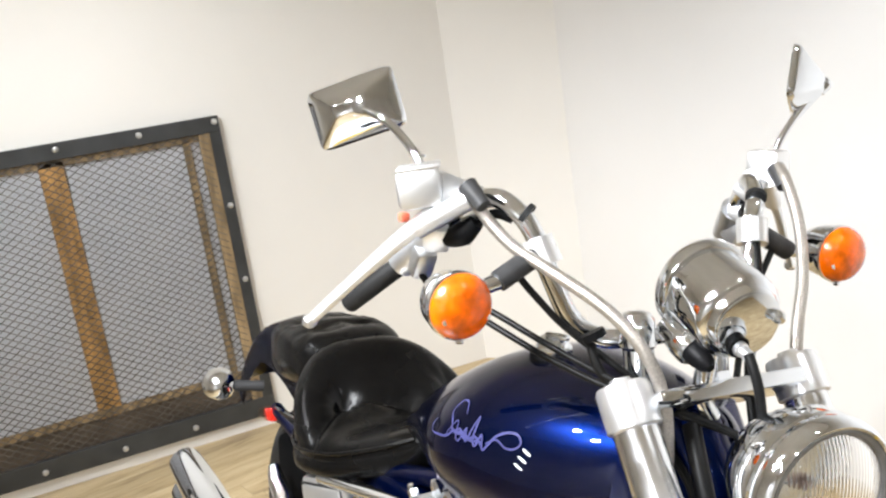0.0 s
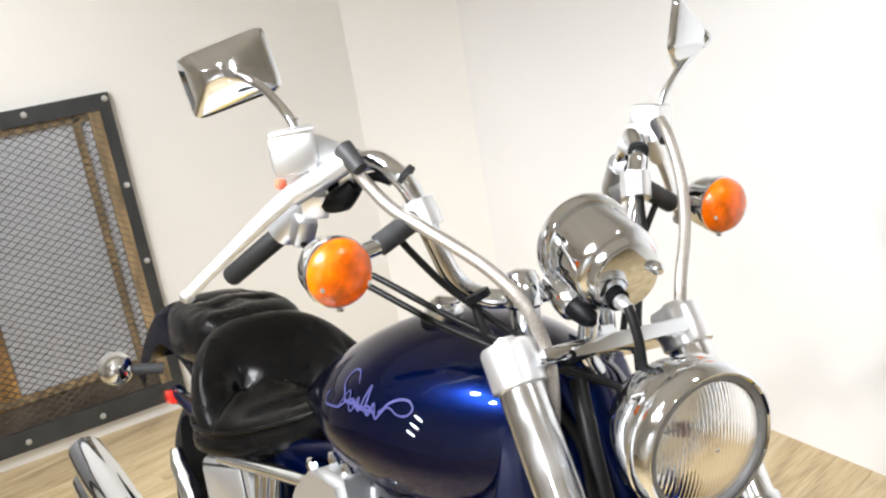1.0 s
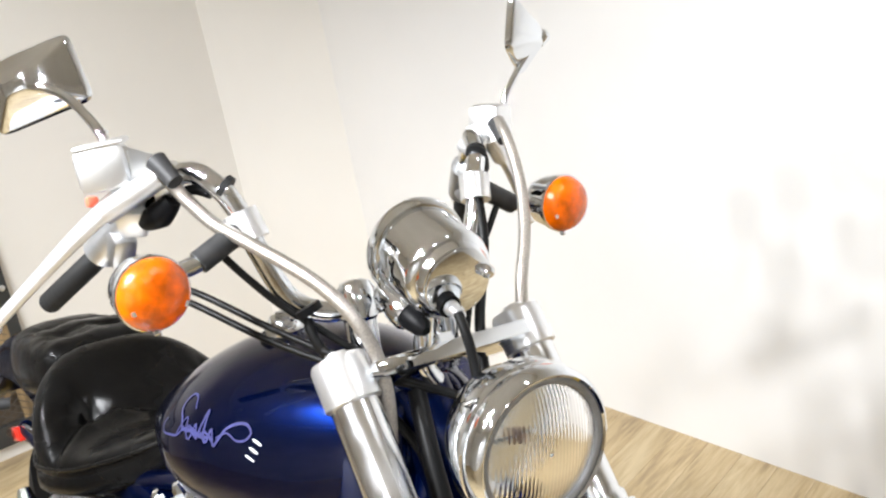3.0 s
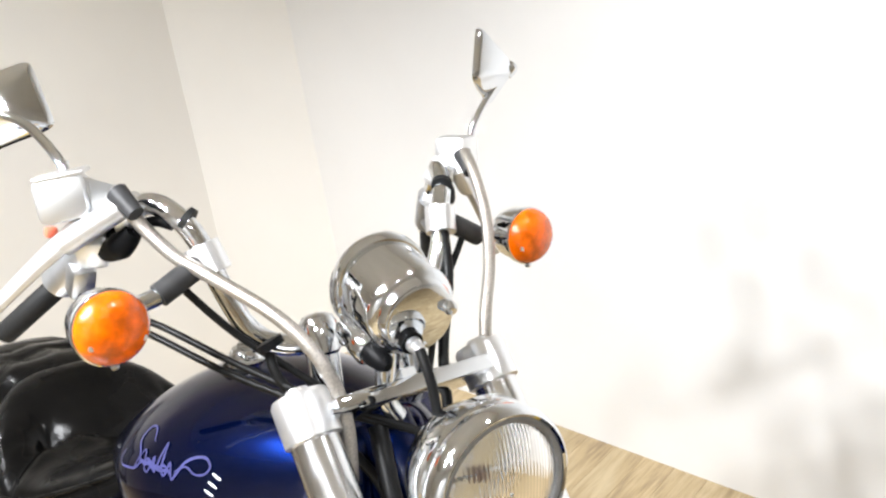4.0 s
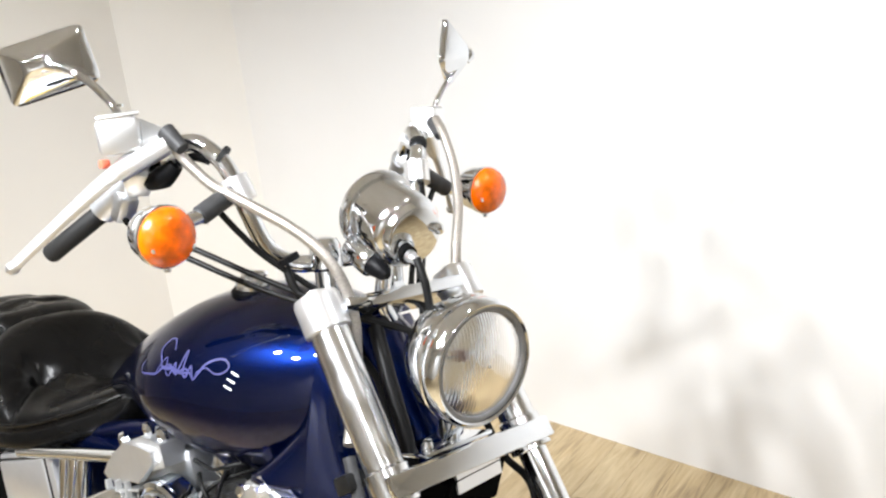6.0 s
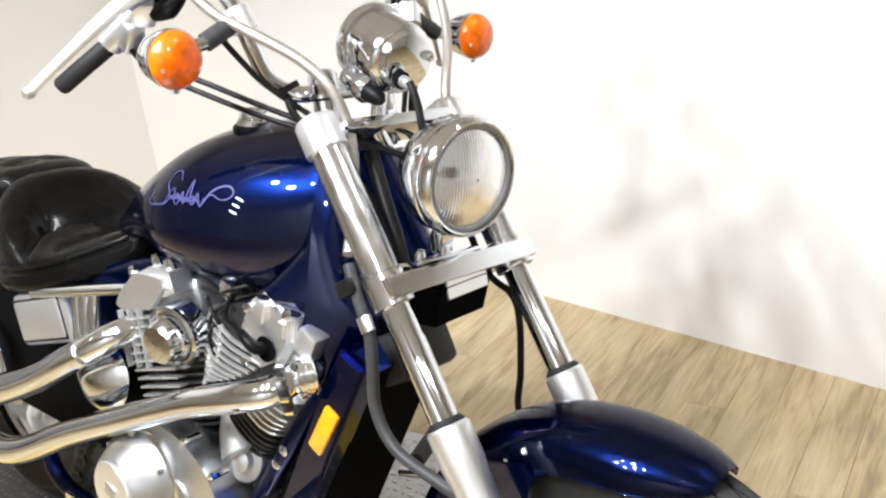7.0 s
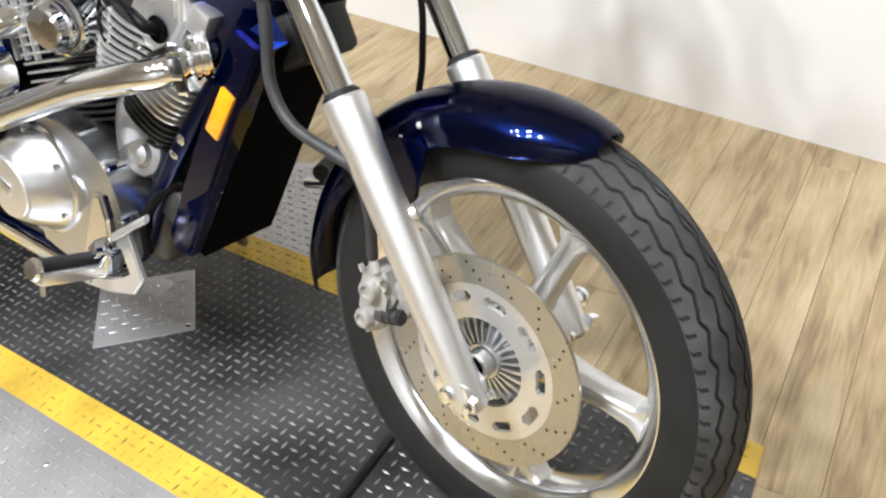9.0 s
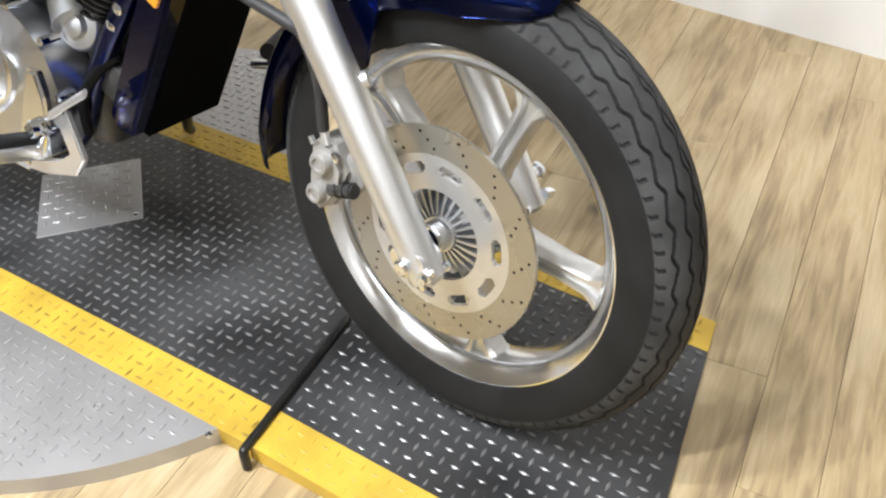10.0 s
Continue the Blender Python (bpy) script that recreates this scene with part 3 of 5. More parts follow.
def polar_plate(r0, r1, y, thick, nr, na, hole):
    """A flat ring of polar cells from which the cells of hole(r, a) are left out."""
    bm = bmesh.new()
    rr = [r0 + (r1 - r0) * i / nr for i in range(nr + 1)]
    grid = {}

    def vert(i, j, s):
        key = (i, j % na, s)
        if key not in grid:
            grid[key] = bm.verts.new(polar(2 * math.pi * (j % na) / na, rr[i], y + s * thick / 2))
        return grid[key]
    solid = {(i, j): not hole((rr[i] + rr[i + 1]) / 2, (j + 0.5) / na) for i in range(nr) for j in range(na)}
    for (i, j), s in solid.items():
        if not s:
            continue
        for side in (-1, 1):
            bm.faces.new((vert(i, j, side), vert(i + 1, j, side), vert(i + 1, j + 1, side), vert(i, j + 1, side)))
        for (di, dj, a1, a2) in ((-1, 0, (i, j), (i, j + 1)), (1, 0, (i + 1, j), (i + 1, j + 1)), (0, -1, (i, j), (i + 1, j)), (0, 1, (i, j + 1), (i + 1, j + 1))):
            ni, nj = i + di, (j + dj) % na
            if not (0 <= ni < nr) or not solid[(ni, nj)]:
                bm.faces.new((vert(*a1, -1), vert(*a2, -1), vert(*a2, 1), vert(*a1, 1)))
    return bm


def slot(r, f):
    k = (f * 10 + 0.2) % 1
    edge = 0.14 if 0.094 < r < 0.105 else 0.22
    return 0.0905 < r < 0.1085 and edge < k < 0.92 - edge


disc = part("brake_disc", polar_plate(0.119, 0.160, DY, 0.0055, 2, 96, lambda r, f: False), DISC_STEEL, wheel, "drilled steel brake disc")
part("disc_carrier", polar_plate(0.068, 0.1188, DY + 0.001, 0.007, 13, 160, slot), SILVER, wheel, "slotted silver disc carrier")
# flat dark discs laid on the ring give the shade of drilled holes
bm = bmesh.new()
for k in range(45):
    a = 2 * math.pi * (k // 3) / 15 + 0.075 * (k % 3)
    r = (0.128, 0.139, 0.150)[k % 3]
    c = polar(a, r, DY - 0.0029)
    vs = [bm.verts.new(c + Vector((0.0023 * math.cos(q), 0, 0.0023 * math.sin(q)))) for q in np.linspace(0, 2 * math.pi, 8, endpoint=False)]
    bm.faces.new(vs)
tagged(part("drill_pattern", bm, PLASTIC, wheel, smooth=False), "small dark discs painting the shade in drilled holes", kind="stuff")
part("axle_collar", ring_lathe([(0.0165, -0.078), (0.0225, -0.078), (0.0225, -0.094), (0.0205, -0.096), (0.0165, -0.096)], 32), POLISHED, wheel, "bright ring round the axle")
# matt black disc stands in for the shade inside the hollow axle
part("axle_hole", wheel_lathe([(0.0164, -0.082), (0.001, -0.083)], 28), RADIATOR_BLACK, wheel, "black disc painting the shade in the axle hole")
part("axle_nut", wheel_lathe([(0.018, -0.155), (0.018, -0.15), (0.012, -0.15), (0.012, 0.165), (0.016, 0.165), (0.016, 0.172), (0.004, 0.172)], 16, True), CHROME, wheel)

# fork
RAKE = radians(33.9)
FD, FN = Vector((-math.sin(RAKE), 0, math.cos(RAKE))), Vector((math.cos(RAKE), 0, math.sin(RAKE)))
F0, FA, FH = Vector((0.012, 0, 0.337)), -0.010, 0.124


def fk(s, a=0.0, off=0.0):
    return F0 + FD * s + FN * off + Vector((0, a, 0))


for side in (-1, 1):
    a = FA + side * FH
    leg = fpart("fork_lower", lathe([(0.016, -0.04), (0.024, -0.034), (0.0255, 0.02), (0.0265, 0.10), (0.0275, 0.30), (0.0285, 0.34), (0.0305, 0.355), (0.0305, 0.405), (0.027, 0.409), (0.022, 0.41)], fk(0, a), FD, 32), FORK_SATIN, "satin aluminium lower fork leg")
    part("axle_clamp", join(tube([fk(-0.008, a - 0.020), fk(-0.008, a + 0.020)], 0.0225, per=1, n=20), box(fk(-0.030, a, 0.006), (0.022, 0.028, 0.024), (0, -33.9, 0), 0.004)) if side < 0 else tube([fk(-0.008, a - 0.014), fk(-0.008, a + 0.014)], 0.018, per=1, n=20), SATIN, leg)
    part("dust_seal", lathe([(0.021, 0.405), (0.0265, 0.407), (0.0265, 0.412), (0.0215, 0.418)], fk(0, a), FD, 24), RUBBER, leg)
    part("axle_bolt", lathe([(0.0125, 0.0), (0.0125, 0.010), (0.009, 0.014), (0.001, 0.0145)], fk(-0.004, a + side * 0.020, -0.006), (0, side, 0), 14), CHROME, leg)
    part("clamp_nut", lathe([(0.0095, 0.0), (0.0095, 0.012), (0.006, 0.013), (0.005, 0.020), (0.001, 0.0205)], fk(-0.022, a + side * 0.014, 0.022), (0.2, side, -0.1), 6), CHROME, leg, smooth=False)
    part("clamp_nut", lathe([(0.0085, 0.0), (0.0085, 0.011), (0.005, 0.012), (0.001, 0.0125)], fk(-0.034, a + side * 0.010, 0.004), (0, side, -0.2), 6), CHROME, leg, smooth=False)
    part("pinch_bolt", lathe([(0.008, -0.03), (0.008, -0.025), (0.005, -0.025), (0.005, 0.025)], fk(-0.03, a, 0.012), (0, side, 0), 10), CHROME, leg)
    part("fender_lug", tube([fk(0.235, a, 0.0), fk(0.235, a - side * 0.02, 0.026)], 0.012, per=1), SATIN, leg)
    fpart("fork_tube", lathe([(0.0205, 0.40), (0.0205, 0.83)], fk(0, a), FD, 28), CHROME, "chrome fork tube")
    fpart("fork_sleeve", lathe([(0.0225, 0.625), (0.026, 0.628), (0.0265, 0.82), (0.0255, 0.825)], fk(0, a), FD, 28), POLISHED, "bright fork sleeve")
    fpart("fork_cap", lathe([(0.028, 0.812), (0.0315, 0.814), (0.0315, 0.858), (0.029, 0.863), (0.014, 0.864), (0.012, 0.870), (0.002, 0.871)], fk(0, a), FD, 28), SATIN, "brushed aluminium fork cap")
    fpart("clamp_collar", lathe([(0.026, 0.578), (0.030, 0.58), (0.030, 0.625), (0.027, 0.628)], fk(0, a), FD, 24), POLISHED)
fm = Matrix((FN, Vector((0, 1, 0)), FD)).transposed().to_4x4()


def fork_box(s, a, off, size, bevel=0.003):
    """A box in the fork's own axes: ahead, across, along."""
    bm = box((0, 0, 0), size, (0, 0, 0), bevel)
    bmesh.ops.transform(bm, matrix=Matrix.Translation(fk(s, a, off)) @ fm, verts=bm.verts)
    return bm


fpart("lower_yoke", fork_box(0.602, FA, 0.0, (0.05, 0.25, 0.03), 0.006), POLISHED)
fpart("yoke_cover", fork_box(0.600, FA - 0.006, 0.033, (0.014, 0.292, 0.030), 0.004), CHROME, "chrome yoke cover bar")
top = fpart("upper_yoke", fork_box(0.834, FA, 0.004, (0.066, 0.21, 0.019), 0.004), CHROME, "polished upper yoke")
part("stem_nut", lathe([(0.022, 0.842), (0.022, 0.856), (0.012, 0.86), (0.003, 0.86)], fk(0, FA, 0.0), FD, 6), CHROME, top, smooth=False)

# front mudguard
def guard(r_of, a0, a1, half, skirt, n=40, m=18):
    rs_out, bm = [], bmesh.new()
    for i in range(n + 1):
        f = i / n
        a = radians(a0 + (a1 - a0) * f)
        r, sk = r_of(f), skirt(f)
        w = half * min(1.0, 0.80 + 2.2 * (1 - f)) * (0.42 + 0.58 * math.sqrt(min(1.0, f / 0.14)))
        row = []
        for j in range(m + 1):
            v = -1 + 2 * j / m
            q = abs(v)
            if q < 0.62:
                y, rr = w * math.sin(q / 0.62 * math.pi / 2) * 0.985, r - (1 - math.cos(q / 0.62 * math.pi / 2)) * w * 0.62
            else:
                y, rr = w * (0.985 + 0.015 * (q - 0.62) / 0.38), r - w * 0.62 - sk * (q - 0.62) / 0.38
            row.append(bm.verts.new(polar(a, rr, math.copysign(y, v))))
        rs_out.append(row)
    for r0, r1 in zip(rs_out, rs_out[1:]):
        for j in range(m):
            bm.faces.new((r0[j], r0[j + 1], r1[j + 1], r1[j]))
    geom = bmesh.ops.solidify(bm, geom=bm.faces[:], thickness=0.003)
    return bm


mud = fpart("front_mudguard", guard(lambda f: 0.366 + 0.006 * min(1, f * 3) + 0.027 * max(0, f - 0.15), 72, 187, 0.076, lambda f: 0.004 + 0.022 * math.sin(math.pi * min(1, f * 1.1))), BLUE, "dark blue painted front mudguard", sharp=60)
for side in (-1, 1):
    part("mudguard_stay", side_plate([(-0.205, 0.585), (-0.19, 0.615), (-0.13, 0.632), (-0.112, 0.62), (-0.125, 0.575), (-0.128, 0.543), (-0.140, 0.531), (-0.153, 0.538), (-0.160, 0.562), (-0.178, 0.580)], side * 0.079, 0.006, 0.002), BLUE, mud, smooth=False)
    for x, z in ((-0.135, 0.645), (-0.165, 0.62)):
        part("bolt", lathe([(0.006, 0), (0.006, 0.004), (0.003, 0.006)], (x, side * 0.070, z), (0, side, 0.5), 10), CHROME, mud)

# brake caliper
cal = fpart("brake_caliper", join(side_plate([(-0.186, 0.428), (-0.168, 0.446), (-0.142, 0.440), (-0.122, 0.405), (-0.134, 0.374), (-0.150, 0.342), (-0.178, 0.326), (-0.190, 0.345), (-0.176, 0.375), (-0.190, 0.400)], -0.108, 0.05, 0.008), box((-0.118, -0.104, 0.402), (0.045, 0.03, 0.05), (0, 28, 0), 0.006)), CALIPER, "grey cast brake caliper")
for cx, cz, cr in ((-0.160, 0.410, 0.018), (-0.170, 0.360, 0.016)):
    part("piston_housing", lathe([(cr, 0), (cr, 0.012), (cr - 0.003, 0.017), (cr * 0.55, 0.018), (cr * 0.45, 0.014), (0.002, 0.014)], (cx, -0.128, cz), (0, -1, 0), 24), CALIPER, cal)
part("slide_pin", tube([(-0.150, -0.128, 0.370), (-0.105, -0.128, 0.384)], [0.0105, 0.0095], per=1, n=16), STEEL_DARK, cal, "black slide pin boot")
for k in range(3):
    part("boot_fold", tube([(-0.138 + 0.013 * k, -0.128, 0.3738 + 0.0042 * k), (-0.134 + 0.013 * k, -0.128, 0.3751 + 0.0042 * k)], 0.0118, per=1, n=16), STEEL_DARK, cal)
part("bleed_nipple", tube([(-0.178, -0.132, 0.432), (-0.184, -0.133, 0.442)], [0.005, 0.004], per=1), CHROME, cal)
part("banjo", tube([(-0.155, -0.128, 0.436), (-0.168, -0.126, 0.458)], 0.006, per=1), SATIN, cal)
part("bridge_bolt", lathe([(0.008, 0), (0.008, 0.006), (0.004, 0.008)], (-0.138, -0.130, 0.425), (0, -1, 0), 8), CHROME, cal)
fpart("brake_hose", tube([(-0.166, -0.126, 0.455), (-0.165, -0.135, 0.53), (-0.175, -0.15, 0.59), (-0.201, -0.16, 0.607), (-0.28, -0.165, 0.628), (-0.321, -0.165, 0.674), (-0.326, -0.165, 0.739), (-0.331, -0.165, 0.786), (-0.354, -0.165, 0.832), (-0.375, -0.16, 0.87)], 0.0085), BOOT, "grey rubber brake hose")
fpart("hose_clamp", box((-0.368, -0.165, 0.840), (0.032, 0.028, 0.024), (0, -30, 0), 0.004), HOSE, "black hose clamp")
fpart("hose_clip", tube([(-0.341, -0.165, 0.805), (-0.330, -0.165, 0.786)], 0.0112, per=1, n=14), CHROME, "chrome hose clip")
fpart("hose_guide", tube([(-0.42, -0.084, 1.045), (-0.42, -0.106, 1.044), (-0.42, -0.124, 1.046)], 0.003, n=8), CHROME, "thin chrome hose guide")

# headlight
def fluted(name):
    """Clear glass with fine upright flutes."""
    m = material(name, (0.97, 0.98, 0.98), 0.02, trans=1.0)
    nt = m.node_tree
    tc = nt.nodes.new("ShaderNodeTexCoord")
    wv = nt.nodes.new("ShaderNodeTexWave")
    wv.bands_direction = "Y"
    wv.inputs["Scale"].default_value, wv.inputs["Distortion"].default_value = 70.0, 0.4
    bp = nt.nodes.new("ShaderNodeBump")
    bp.inputs["Strength"].default_value, bp.inputs["Distance"].default_value = 0.35, 0.0006
    nt.links.new(tc.outputs["Object"], wv.inputs["Vector"])
    nt.links.new(wv.outputs["Fac"], bp.inputs["Height"])
    nt.links.new(bp.outputs["Normal"], nt.nodes["Principled BSDF"].inputs["Normal"])
    return m


REFLECTOR = material("lamp_reflector", (0.88, 0.90, 0.93), 0.36, 0.6, vary=0.05, scale=40, bump=0.25, bump_scale=35)
LENS = fluted("fluted_glass")
GASKET = material("grey_gasket", (0.20, 0.20, 0.20), 0.45, vary=0.2, scale=40)
SHIELD = material("bulb_shield", (0.30, 0.20, 0.17), 0.35, 0.6, vary=0.2, scale=60)
HC, HA = Vector((-0.298, -0.030, 0.985)), Vector((1.0, -0.06, -0.06)).normalized()
HEAD_FRAME = Matrix.Translation(HC) @ HA.to_track_quat("Y", "Z").to_matrix().to_4x4()
head = fpart("headlight", lathe([(0.004, -0.082), (0.028, -0.078), (0.050, -0.064), (0.066, -0.042), (0.074, -0.020), (0.0755, -0.010)], HC, HA, 48), CHROME, "round chrome headlight")


def lamp_ring(name, profile, mat, label=""):
    ob = part(name, ring_lathe(profile, 64, c=(0, 0, 0)), mat, head, label)
    ob.matrix_local = HEAD_FRAME
    return ob


lamp_ring("rim_band", [(0.0735, -0.016), (0.0790, -0.016), (0.0815, -0.012), (0.0822, 0.006), (0.0800, 0.008), (0.0740, 0.006)], CHROME, "chrome rim of the lamp shell")
lamp_ring("bezel", [(0.0740, 0.0085), (0.0806, 0.0085), (0.0826, 0.0115), (0.0830, 0.020), (0.0822, 0.0275), (0.0800, 0.0325), (0.0766, 0.0350), (0.0738, 0.0335), (0.0732, 0.0280)], CHROME, "polished chrome bezel")
lamp_ring("gasket", [(0.0665, 0.0255), (0.0735, 0.0255), (0.0738, 0.0315), (0.0715, 0.0335), (0.0680, 0.0325), (0.0665, 0.0300)], GASKET, "grey rubber gasket")
part("reflector", lathe([(0.012, -0.052), (0.024, -0.046), (0.042, -0.028), (0.056, -0.006), (0.064, 0.012), (0.0672, 0.026)], HC, HA, 56, caps=False), REFLECTOR, head, "bright parabolic reflector")
part("bulb", lathe([(0.009, -0.055), (0.009, -0.020), (0.0085, -0.006), (0.006, -0.001), (0.001, 0.0)], HC, HA, 18), SHIELD, head, "dull bulb shield")
part("shield_bracket", box(HC + HA * -0.010, (0.003, 0.060, 0.004), (0, 3, 0), 0.001), POLISHED, head)
lens = part("lens", lathe([(0.0670, 0.0290), (0.056, 0.0345), (0.040, 0.0390), (0.020, 0.0415), (0.002, 0.0422), (0.002, 0.0397), (0.020, 0.0390), (0.040, 0.0365), (0.056, 0.0320), (0.0670, 0.0265)], HC, HA, 56, caps=False), LENS, head, "clear fluted headlight glass")
lens.visible_shadow = False
part("bracket", join(box(HC + Vector((-0.030, 0, -0.098)), (0.024, 0.030, 0.036), (0, 20, 0), 0.005), box(HC + Vector((-0.040, 0, -0.124)), (0.060, 0.12, 0.006), (0, -14, 0), 0.002)), CHROME, head)
for dy in (-0.045, 0.0):
    part("bracket_bolt", lathe([(0.008, -0.004), (0.008, 0.004), (0.005, 0.010), (0.001, 0.011)], HC + Vector((-0.026, dy, -0.113)), (0.2, 0, 1), 10), CHROME, head)

# speedometer
GC, GA = Vector((-0.392, -0.030, 1.130)), Vector((-0.935, 0.115, 0.265)).normalized()
gauge = fpart("speedometer", lathe([(0.004, -0.003), (0.036, -0.003), (0.0400, -0.0015), (0.0425, 0.003), (0.0435, 0.008), (0.0470, 0.0100), (0.0500, 0.0135), (0.0515, 0.019), (0.0530, 0.062), (0.0535, 0.080)], GC, GA, 64), CHROME, "round chrome speedometer can", sharp=32)
part("end_plate", lathe([(0.0385, -0.0028), (0.0385, -0.0045), (0.0365, -0.0055), (0.002, -0.0057)], GC, GA, 48), CHROME, gauge)
part("bezel", lathe([(0.0537, 0.076), (0.0575, 0.077), (0.0588, 0.081), (0.0588, 0.092), (0.055, 0.098), (0.049, 0.097)], GC, GA, 48), CHROME, gauge)
part("dial", lathe([(0.0505, 0.094), (0.001, 0.0945)], GC, GA, 40), PLASTIC, gauge)
CN = GC + Vector((-0.002, -0.012, -0.022))
part("cable_nut", lathe([(0.0085, 0.004), (0.0085, -0.012), (0.0065, -0.013), (0.0065, -0.026), (0.005, -0.030)], CN, GA, 12), SATIN, gauge, "pale cable nut")
part("nut_seat", lathe([(0.0125, 0.003), (0.0125, -0.0065), (0.009, -0.0068)], CN, GA, 20), PLASTIC, gauge)
part("stud", lathe([(0.0075, 0.004), (0.0075, -0.012), (0.005, -0.016), (0.002, -0.017)], GC + Vector((0.006, 0.031, 0.010)), GA, 12), CHROME, gauge)
fpart("speedometer_cable", tube([(-0.366, -0.050, 1.106), (-0.350, -0.050, 1.075), (-0.342, -0.042, 1.02), (-0.35, 0.01, 0.96), (-0.36, 0.10, 0.81), (-0.307, 0.10, 0.781), (-0.29, 0.10, 0.74), (-0.286, 0.10, 0.66), (-0.286, 0.10, 0.59), (-0.25, 0.135, 0.55), (-0.145, 0.150, 0.49), (-0.06, 0.150, 0.37)], 0.0055), HOSE, "black speedometer cable")
fpart("gauge_bracket", tube([(-0.43, -0.045, 1.10), (-0.44, -0.045, 1.04), (-0.44, -0.03, 1.01)], 0.011), CHROME)
ign = fpart("ignition_switch", lathe([(0.014, 0), (0.019, 0.004), (0.019, 0.03), (0.0205, 0.032), (0.0205, 0.05), (0.017, 0.055), (0.004, 0.055)], (-0.496, -0.050, 1.108), (0.93, -0.06, -0.36), 24), CHROME, "chrome ignition switch barrel")
part("boot", lathe([(0.015, 0.052), (0.015, 0.060), (0.011, 0.078), (0.005, 0.086), (0.002, 0.086)], (-0.496, -0.050, 1.108), (0.93, -0.06, -0.36), 20), PLASTIC, ign, "black rubber boot")

# handlebar
HB = [(-0.785, -0.285, 1.14), (-0.735, -0.257, 1.188), (-0.69, -0.232, 1.228), (-0.645, -0.203, 1.25), (-0.612, -0.183, 1.232), (-0.598, -0.167, 1.20), (-0.587, -0.155, 1.158), (-0.58, -0.13, 1.105), (-0.565, -0.10, 1.082), (-0.55, -0.06, 1.080)]
full = HB + [(x, -y, z) for x, y, z in HB[::-1]]
bars = fpart("handlebar", tube(full, 0.0125, n=16, per=8), CHROME, "high chrome pullback handlebar")
for side in (-1, 1):
    part("riser", lathe([(0.017, -0.07), (0.019, -0.06), (0.019, 0.008), (0.0225, 0.012), (0.0225, 0.044), (0.017, 0.052), (0.008, 0.055), (0.002, 0.055)], (-0.532, side * 0.056 - 0.008, 1.062), (-0.15, 0, 1), 24), CHROME, bars)
    sgn = side
    g0, g1 = Vector((-0.767, side * 0.275, 1.154)), Vector((-0.836, side * 0.328, 1.090))
    part("grip", lathe([(0.0125, -0.002), (0.0138, 0.0), (0.0138, 0.104), (0.012, 0.108), (0.003, 0.108)], g0, g1 - g0, 20), GRIP, bars, "black rubber grip")
    part("switch_housing", join(tube([(-0.72, side * 0.249, 1.20), (-0.768, side * 0.276, 1.155)], 0.021, per=1, n=16), box((-0.73, side * 0.262, 1.165), (0.035, 0.03, 0.045), (0, 35, 0), 0.008)), CAST, bars, "cast switch housing")
    part("reservoir_body", tube([(-0.645, side * 0.235, 1.25), (-0.685, side * 0.288, 1.212)], 0.0135, per=1, n=16), FORK_SATIN, bars)
    lev = part("lever", tube([(-0.675, side * 0.268, 1.232), (-0.698, side * 0.31, 1.195), (-0.728, side * 0.358, 1.145), (-0.757, side * 0.403, 1.096)], [0.0095, 0.0078, 0.0062, 0.0055], n=12, flat=1.5), FORK_SATIN, bars, "polished hand lever")
    part("lever_tip", lathe([(0.002, -0.01), (0.008, -0.006), (0.0095, 0), (0.008, 0.006), (0.002, 0.01)], (-0.759, side * 0.405, 1.093), (0, side, -0.4), 12), FORK_SATIN, bars)
    part("signal_clamp", tube([(-0.600, side * 0.168, 1.203), (-0.588, side * 0.160, 1.172)], 0.0205, per=1, n=16), SATIN, bars)
    part("bar_band", tube([(-0.607, side * 0.18, 1.235), (-0.603, side * 0.176, 1.231)], 0.0142, per=1, n=14), RUBBER, bars)
box_r = fpart("brake_reservoir", box((-0.697, -0.278, 1.262), (0.054, 0.054, 0.050), (8, 0, -25), 0.009), FORK_SATIN, "bright brake fluid reservoir")
fpart("clutch_bracket", box((-0.665, 0.255, 1.268), (0.05, 0.045, 0.045), (0, 0, 18), 0.008), FORK_SATIN, "bright clutch lever bracket")
part("reservoir_neck", prism([(-0.262, 1.285), (-0.214, 1.266), (-0.210, 1.250), (-0.262, 1.243)], 0.036, Matrix(((0, 0, 1, -0.688), (1, 0, 0, 0), (0, 1, 0, 0), (0, 0, 0, 1))), 0.004), FORK_SATIN, box_r)
part("lid", box((-0.6975, -0.2777, 1.2875), (0.0545, 0.0545, 0.006), (8, 0, -25), 0.0025), FORK_SATIN, box_r)
part("lid_screw", lathe([(0.005, 0), (0.005, 0.003), (0.001, 0.004)], (-0.70, -0.272, 1.299), (0, 0, 1), 8), CHROME, box_r)
fpart("kill_switch", box((-0.719, -0.290, 1.223), (0.013, 0.013, 0.012), bevel=0.003), RED_PLASTIC, "small red switch")

